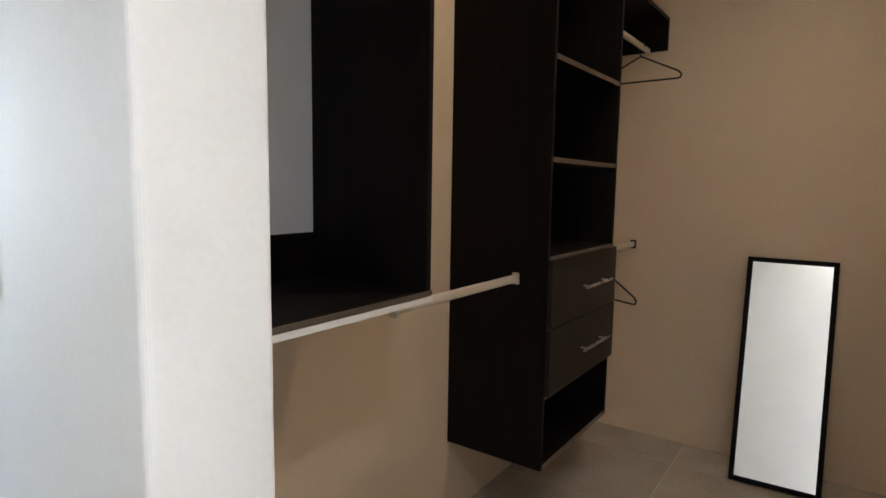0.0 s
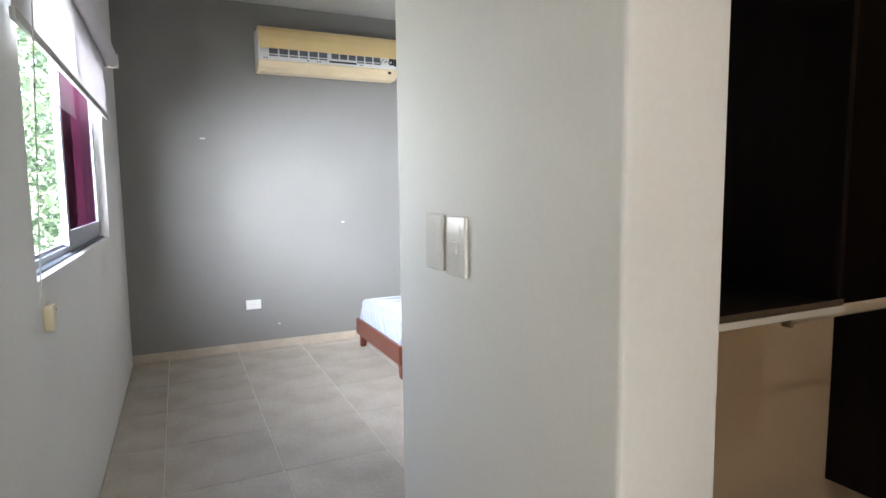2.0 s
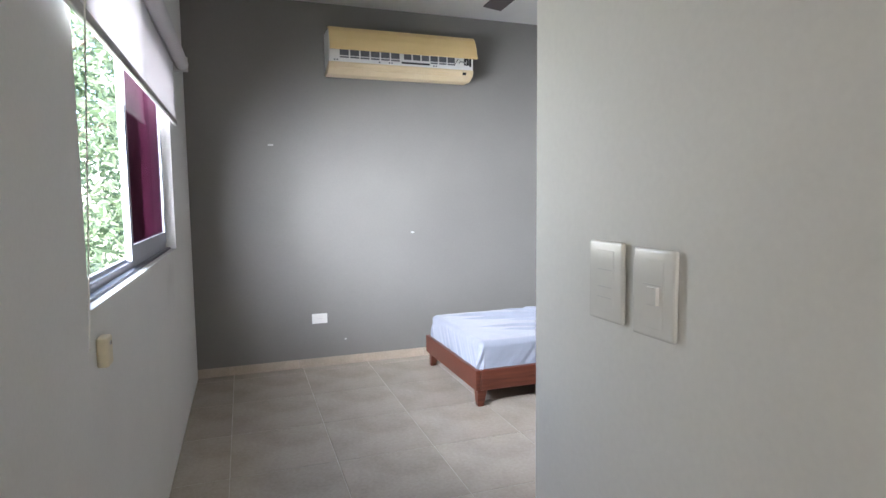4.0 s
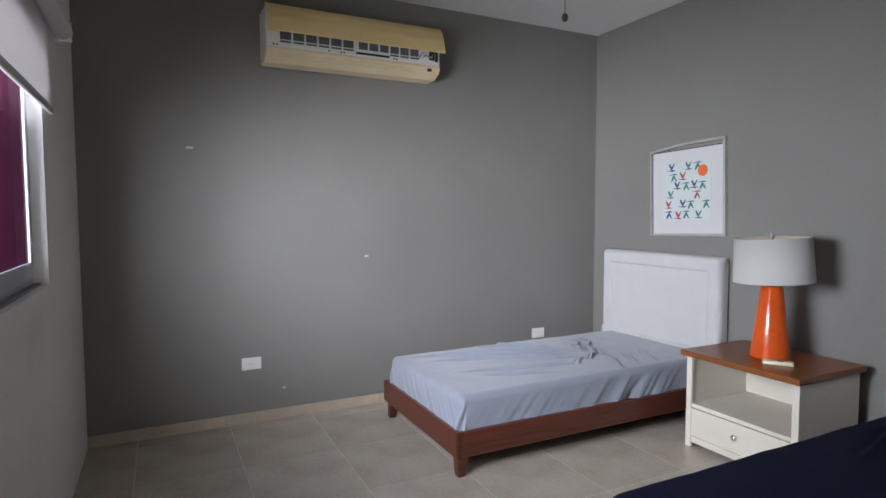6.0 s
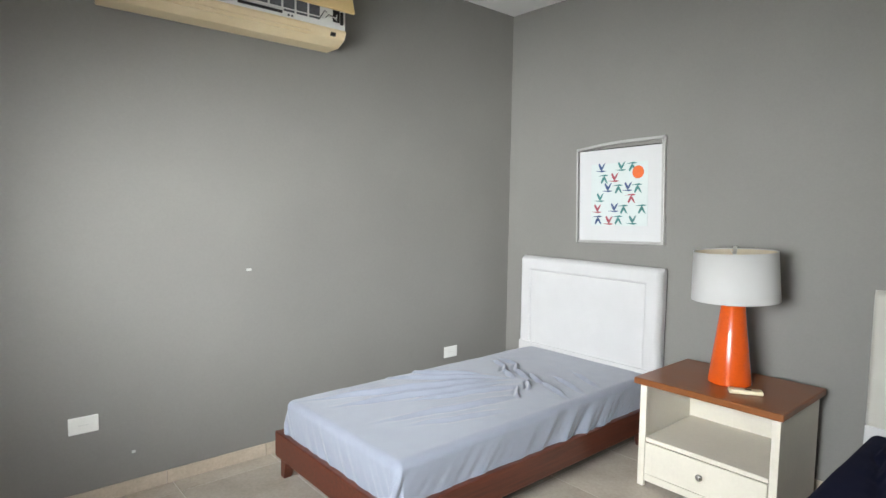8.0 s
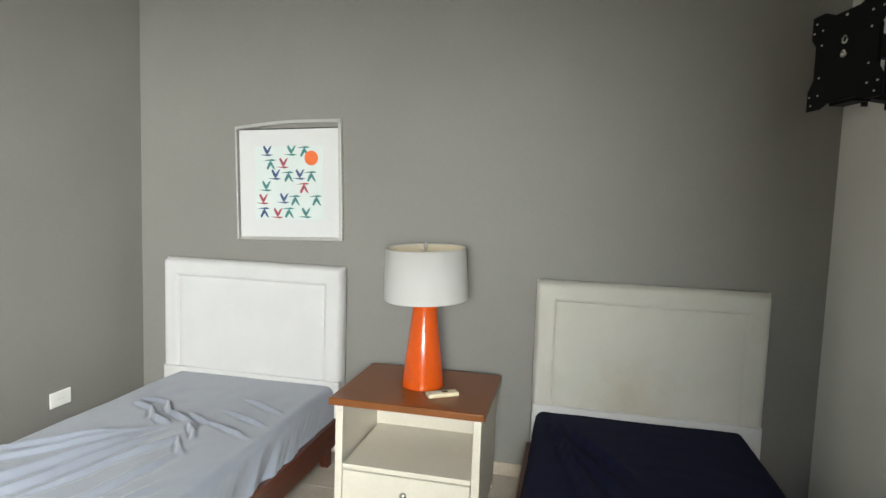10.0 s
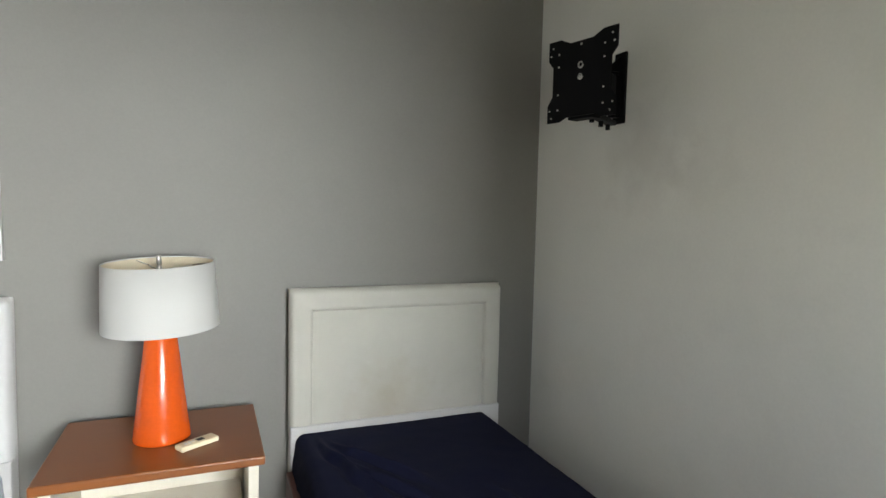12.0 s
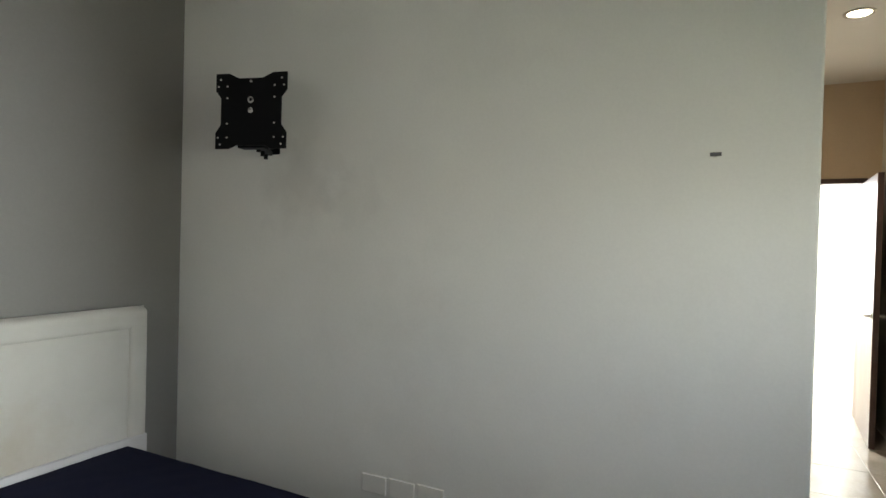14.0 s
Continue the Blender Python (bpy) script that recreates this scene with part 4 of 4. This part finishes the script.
# ---- closet ----
def closet_tower():
    x0, x1, yf, yb, z0, z1 = 1.99, 2.67, 1.40, YC - 0.004, 0.33, 2.32
    ob = thing("closet_tower", pose(x0, yf, z0), "tall espresso shelf tower with two drawers hung in closet", "shelf unit")
    W, D, h, t = x1 - x0, yb - yf, z1 - z0, 0.018
    for a in (0, W - t):
        part("side_panel", box(a, a + t, 0, D, 0, h, 0.0015), ESPRESSO, ob)
    part("back_panel", box(t, W - t, D - 0.008, D, 0, h), ESPRESSO, ob)
    for z in (0.0, 0.285 - t, 0.775, 1.125, 1.475, h - t):
        sh = part("shelf", box(t, W - t, 0.004, D - 0.009, z, z + t, 0.001), ESPRESSO, ob)
        part("edge_band", box(t, W - t, 0.0, 0.0035, z, z + t), EDGE, sh, "paler brown edge band")
    for z in (0.285, 0.535):
        dr = part("drawer", box(0.004, W - 0.004, -0.019, -0.001, z, z + 0.246, 0.002), ESP_DRAWER, ob)
        hz = z + 0.12
        part("handle", tube([(0.26, -0.048, hz), (0.54, -0.048, hz)], 0.006, 10), METAL, dr, "brushed bar handle")
        for hx in (0.30, 0.50):
            part("handle_post", tube([(hx, -0.019, hz), (hx, -0.048, hz)], 0.0045, 8), METAL, dr)
    return ob


closet_tower()


def closet_cubby():
    x0, x1, yf, yb, z0, z1 = XEND + 0.183, 1.295, 1.395, YC - 0.004, 1.085, 2.32
    ob = thing("closet_cubby", pose(x0, yf, z0), "open espresso closet cubby with a pale back board", "shelf unit")
    W, D, h, t = x1 - x0, yb - yf, z1 - z0, 0.018
    for a in (0, W - t):
        part("side_panel", box(a, a + t, 0, D, 0, h, 0.0015), ESPRESSO, ob)
    part("bottom_panel", box(t, W - t, 0.004, D, 0, t, 0.001), ESPRESSO, ob)
    part("front_edge", box(0, W, -0.004, 0.0, 0.010, 0.022), EDGE, ob)
    part("light_strip", box(0, W, -0.006, -0.0005, -0.006, 0.008), PLASTIC, ob, "pale lower edge strip")
    part("top_panel", box(t, W - t, 0, D, h - t, h), ESPRESSO, ob)
    part("back_rail", box(t, W - t, D - 0.012, D, t, 0.145), ESPRESSO, ob)
    part("back_board", box(t, W - t, D - 0.010, D - 0.002, 0.146, h - t), PALEBOARD, ob, "pale grey back board")
    return ob


closet_cubby()
rod = thing("closet_rod", pose(1.30, 1.52, 1.037), "flat satin nickel clothes rod below the espresso cubby", "rod")
part("bar", box(-0.004, 0.686, -0.008, 0.008, -0.015, 0.015, 0.007, 4), SATIN, rod, "", True)
for x in (-0.006, 0.676):
    part("socket", box(x, x + 0.012, -0.014, 0.014, -0.022, 0.022, 0.004), METAL, rod)
part("hanger_strap", box(-0.004, 0.01, -0.006, 0.006, 0.012, 0.047), METAL, rod)

shelf = thing("closet_shelf", pose(2.672, 1.38, 2.225), "espresso closet shelf with side cleat and clothes rod", "shelf")
part("board", box(0, XCE - 2.674, 0, YC - 1.384, 0, 0.02, 0.001), ESPRESSO, shelf)
part("cleat", box(XCE - 2.692, XCE - 2.673, 0.0, YC - 1.384, -0.145, -0.001, 0.001), ESPRESSO, shelf)
part("rod", box(0.002, XCE - 2.695, 0.082, 0.098, -0.160, -0.130, 0.007, 4), SATIN, shelf, "flat nickel rod", True)
low = thing("closet_rod", pose(2.672, 1.505, 1.062), "lower flat nickel clothes rod beside the drawers", "rod")
part("bar", box(0.002, XCE - 2.674, -0.008, 0.008, -0.015, 0.015, 0.007, 4), SATIN, low, "", True)
part("socket", box(XCE - 2.684, XCE - 2.673, -0.016, 0.016, -0.024, 0.024, 0.004), BLACKPL, low)


def clothes_hanger(x, y, z, turn, neck=0.0):
    """z is the rod's top; the hanger hangs in the plane across the rod."""
    ob = thing("clothes_hanger", pose(x, y, z, 0, 0, turn), "black wire clothes hanger hanging from a closet rod", "hanger", "clothes hangers")
    hook_pts = [(0.018 * math.cos(a), 0, 0.018 * math.sin(a) - 0.012) for a in [math.pi * (1.15 - 0.14 * k) for k in range(10)]]
    part("hook", tube(hook_pts + [(0.012, 0, -0.04), (0, 0, -0.065 - neck)], 0.003, 8), BLACKPL, ob)
    arc = [(0, 0, -0.065), (-0.19, 0, -0.155), (-0.205, 0, -0.172), (-0.20, 0, -0.186), (-0.185, 0, -0.19), (0.185, 0, -0.19), (0.20, 0, -0.186), (0.205, 0, -0.172), (0.19, 0, -0.155)]
    part("frame", tube([(a, b, c - neck) for a, b, c in arc], 0.0046, 8, True), BLACKPL, ob)
    return ob


clothes_hanger(3.16, 1.47, 2.096, 86)
clothes_hanger(2.90, 1.505, 1.078, 62, 0.06)


def standing_mirror():
    lean = math.atan2(0.225, 1.045)
    hgt = math.hypot(0.225, 1.045)
    base = pose(3.066, 0.737, 0.0) @ pose(0, 0, 0, 0, 0, 3) @ pose(0, 0, 0, 0, math.degrees(lean), 0) @ pose(0, 0, 0, 0, 0, -90)
    ob = thing("standing_mirror", base, "black framed floor mirror leaning against the closet wall", "mirror")
    w, f = 0.185, 0.022
    for a, b in ((-w, -w + f), (w - f, w)):
        part("side_frame", box(a, b, -0.012, 0.012, 0.004, hgt, 0.002), BLACK, ob)
    for a, b in ((0.004, 0.004 + f), (hgt - f, hgt)):
        part("cross_frame", box(-w + f, w - f, -0.012, 0.012, a, b, 0.002), BLACK, ob)
    part("glass", box(-w + f, w - f, -0.004, 0.004, 0.004 + f, hgt - f), MIRROR, ob, "mirror glass")
    return ob


standing_mirror()

# ---- passage: door, recessed lamp ----
door = thing("door_1", pose(-0.315, YD + 0.02, 0.006, 0, 0, 86.5), "open dark brown wooden door at the passage end", "door")
door["kind"] = "structure"
part("leaf", box(0, 0.80, -0.02, 0.02, 0, 2.05, 0.003), DOORWOOD, door)
for s in (-1, 1):
    part("rose", lathe([(0.026, 0), (0.026, 0.006), (0.02, 0.009)], 20), METAL, door, "", True, pose(0.735, s * 0.02, 0.98, -90 * s))
    part("lever", tube([(0.735, s * 0.02, 0.98), (0.735, s * 0.058, 0.98), (0.72, s * 0.062, 0.98), (0.61, s * 0.062, 0.98)], 0.009, 10), METAL, door, "", True)
jamb = setting("door_frame", boxes((-0.33, -0.305, YD - T - 0.01, YD + 0.012, 0, 2.10), (-0.33, XEND, YD - T - 0.01, YD + 0.012, 2.055, 2.10), (XEND - 0.025, XEND, YD - T - 0.01, YD + 0.012, 0, 2.055), bevel=0.003), DOORWOOD)


def downlight(x, y):
    ob = thing("downlight", pose(x, y, H), "round recessed ceiling downlight, lit warm white", "downlight", "downlights")
    part("ring", lathe([(0.062, -0.001), (0.085, -0.001), (0.085, -0.006), (0.074, -0.012), (0.062, -0.006)], 32, False), PLASTIC, ob, "", True)
    part("diffuser", lathe([(0.061, -0.004), (0.061, -0.006)], 32), LAMPGLOW, ob, "glowing diffuser")
    return ob


downlight(0.05, -0.10)
downlight(1.9, 0.75)
for k, (z0, z1) in enumerate(((1.86, 1.98), (1.72, 1.82), (1.50, 1.60))):
    pic = part("small_picture", box(0.22, 0.34, -5.199, -5.18, z0, z1, 0.002), PICFRAME)
    tagged(pic, "small grey picture on the far room wall", "picture", "small pictures")


# ---- tree outside the window ----
def tree(x, y, h, spread, count, seed, low):
    rnd = random.Random(seed)
    ob = thing("tree", pose(x, y, -0.16), "leafy green tree in daylight outside the window", "tree", "trees outside")
    bm = tube([(0, 0, 0), (0.05, 0.04, h * 0.25), (-0.04, 0.08, h * 0.5), (0.05, 0.02, h * 0.8)], 0.10, 10)
    for k in range(14):
        a, z = rnd.uniform(0, 6.28), h * rnd.uniform(0.15, 0.7)
        q = Vector((math.cos(a), math.sin(a), 0.5))
        tube([(0, 0.04, z), q * spread * 0.35 + Vector((0, 0, z)), q * spread * 0.75 + Vector((0, 0, z + 0.1))], 0.022, 6, False, bm)
    part("trunk", bm, BARK, ob, "", True)
    verts, faces = [], []
    clumps = []
    for _ in range(90):
        a, rr, z = rnd.uniform(0, 6.283), spread * math.sqrt(rnd.random()), rnd.uniform(low, h)
        clumps.append((Vector((rr * math.cos(a), rr * math.sin(a), z)), rnd.uniform(0.25, 0.55)))
    for _ in range(count):
        c, s = rnd.choice(clumps)
        p = c + Vector((rnd.gauss(0, 1), rnd.gauss(0, 1), rnd.gauss(0, 0.8))) * s * 0.6
        d = Vector((rnd.gauss(0, 1), rnd.gauss(0, 1), rnd.gauss(-0.3, 0.7))).normalized()
        side = d.cross(Vector((rnd.gauss(0, 1), rnd.gauss(0, 1), rnd.gauss(1, 1)))).normalized()
        ln, wd = rnd.uniform(0.07, 0.15), rnd.uniform(0.018, 0.034)
        up = d.cross(side) * 0.008
        k = len(verts)
        verts += [p, p + d * ln * 0.35 + side * wd + up, p + d * ln * 0.75 + side * wd * 0.7 + up, p + d * ln, p + d * ln * 0.75 - side * wd * 0.7 + up, p + d * ln * 0.35 - side * wd + up]
        faces += [(k, k + 1, k + 2, k + 3), (k, k + 3, k + 4, k + 5)]
    me = bpy.data.meshes.new("crown")
    me.from_pydata([tuple(v) for v in verts], [], faces)
    me.materials.append(LEAF)
    crown = new("crown", me)
    crown.parent = ob
    return ob


tree(-2.3, 8.0, 4.6, 1.7, 10500, 3, 0.3)
tree(-3.6, 11.5, 5.6, 2.2, 9000, 5, 0.3)
tree(-1.9, 13.5, 5.0, 1.8, 8000, 8, 0.3)

# ---- floor and skirting tiles ----
PX, PY, GAP, OX, OY = 0.535, 0.555, 0.005, 0.91, 4.505
floor = bpy.data.objects["floor"]
shared = {}


def tile_piece(name, parent, x0, x1, y0, y1, z0, z1, material):
    key = (name, round(x1 - x0, 3), round(y1 - y0, 3), round(z1 - z0, 3))
    if key not in shared:
        w, d, h = (x1 - x0) / 2, (y1 - y0) / 2, z1 - z0
        shared[key] = mesh(name, box(-w, w, -d, d, 0, h, 0.0012, 1), material)
    ob = new(name, shared[key])
    ob.parent = parent
    ob.matrix_basis = pose((x0 + x1) / 2, (y0 + y1) / 2, z0)
    return ob


for i in range(-4, 7):
    for j in range(-20, 4):
        x0, x1 = OX + PX * i, OX + PX * (i + 1)
        y0, y1 = OY + PY * j, OY + PY * (j + 1)
        x0, x1, y0, y1 = max(x0, XW), min(x1, XE), max(y0, -5.2), min(y1, YN)
        if x1 - x0 > 0.03 and y1 - y0 > 0.03:
            tile_piece("tile", floor, x0 + GAP / 2, x1 - GAP / 2, y0 + GAP / 2, y1 - GAP / 2, -0.0025, 0.0, TILE)

skirting = setting("baseboard", boxes((XW, XE, YN - 0.004, YN - 0.001, 0.0, 0.066), (XE - 0.004, XE - 0.001, YS, YN - 0.01, 0.0, 0.066)), GROUT)
for i in range(-3, 6):
    x0, x1 = max(OX - 0.03 + PX * i, XW + 0.002), min(OX - 0.03 + PX * (i + 1), XE - 0.014)
    if x1 - x0 > 0.03:
        tile_piece("skirting_tile", skirting, x0 + 0.002, x1 - 0.002, YN - 0.0115, YN - 0.004, 0.0, 0.07, SKIRT)
for a, b in ((YS, YN - 0.012),):
    y = a
    while b - y > 0.03:
        tile_piece("skirting_tile", skirting, XE - 0.0115, XE - 0.004, y + 0.002, min(y + PY, b) - 0.002, 0.0, 0.07, SKIRT)
        y += PY
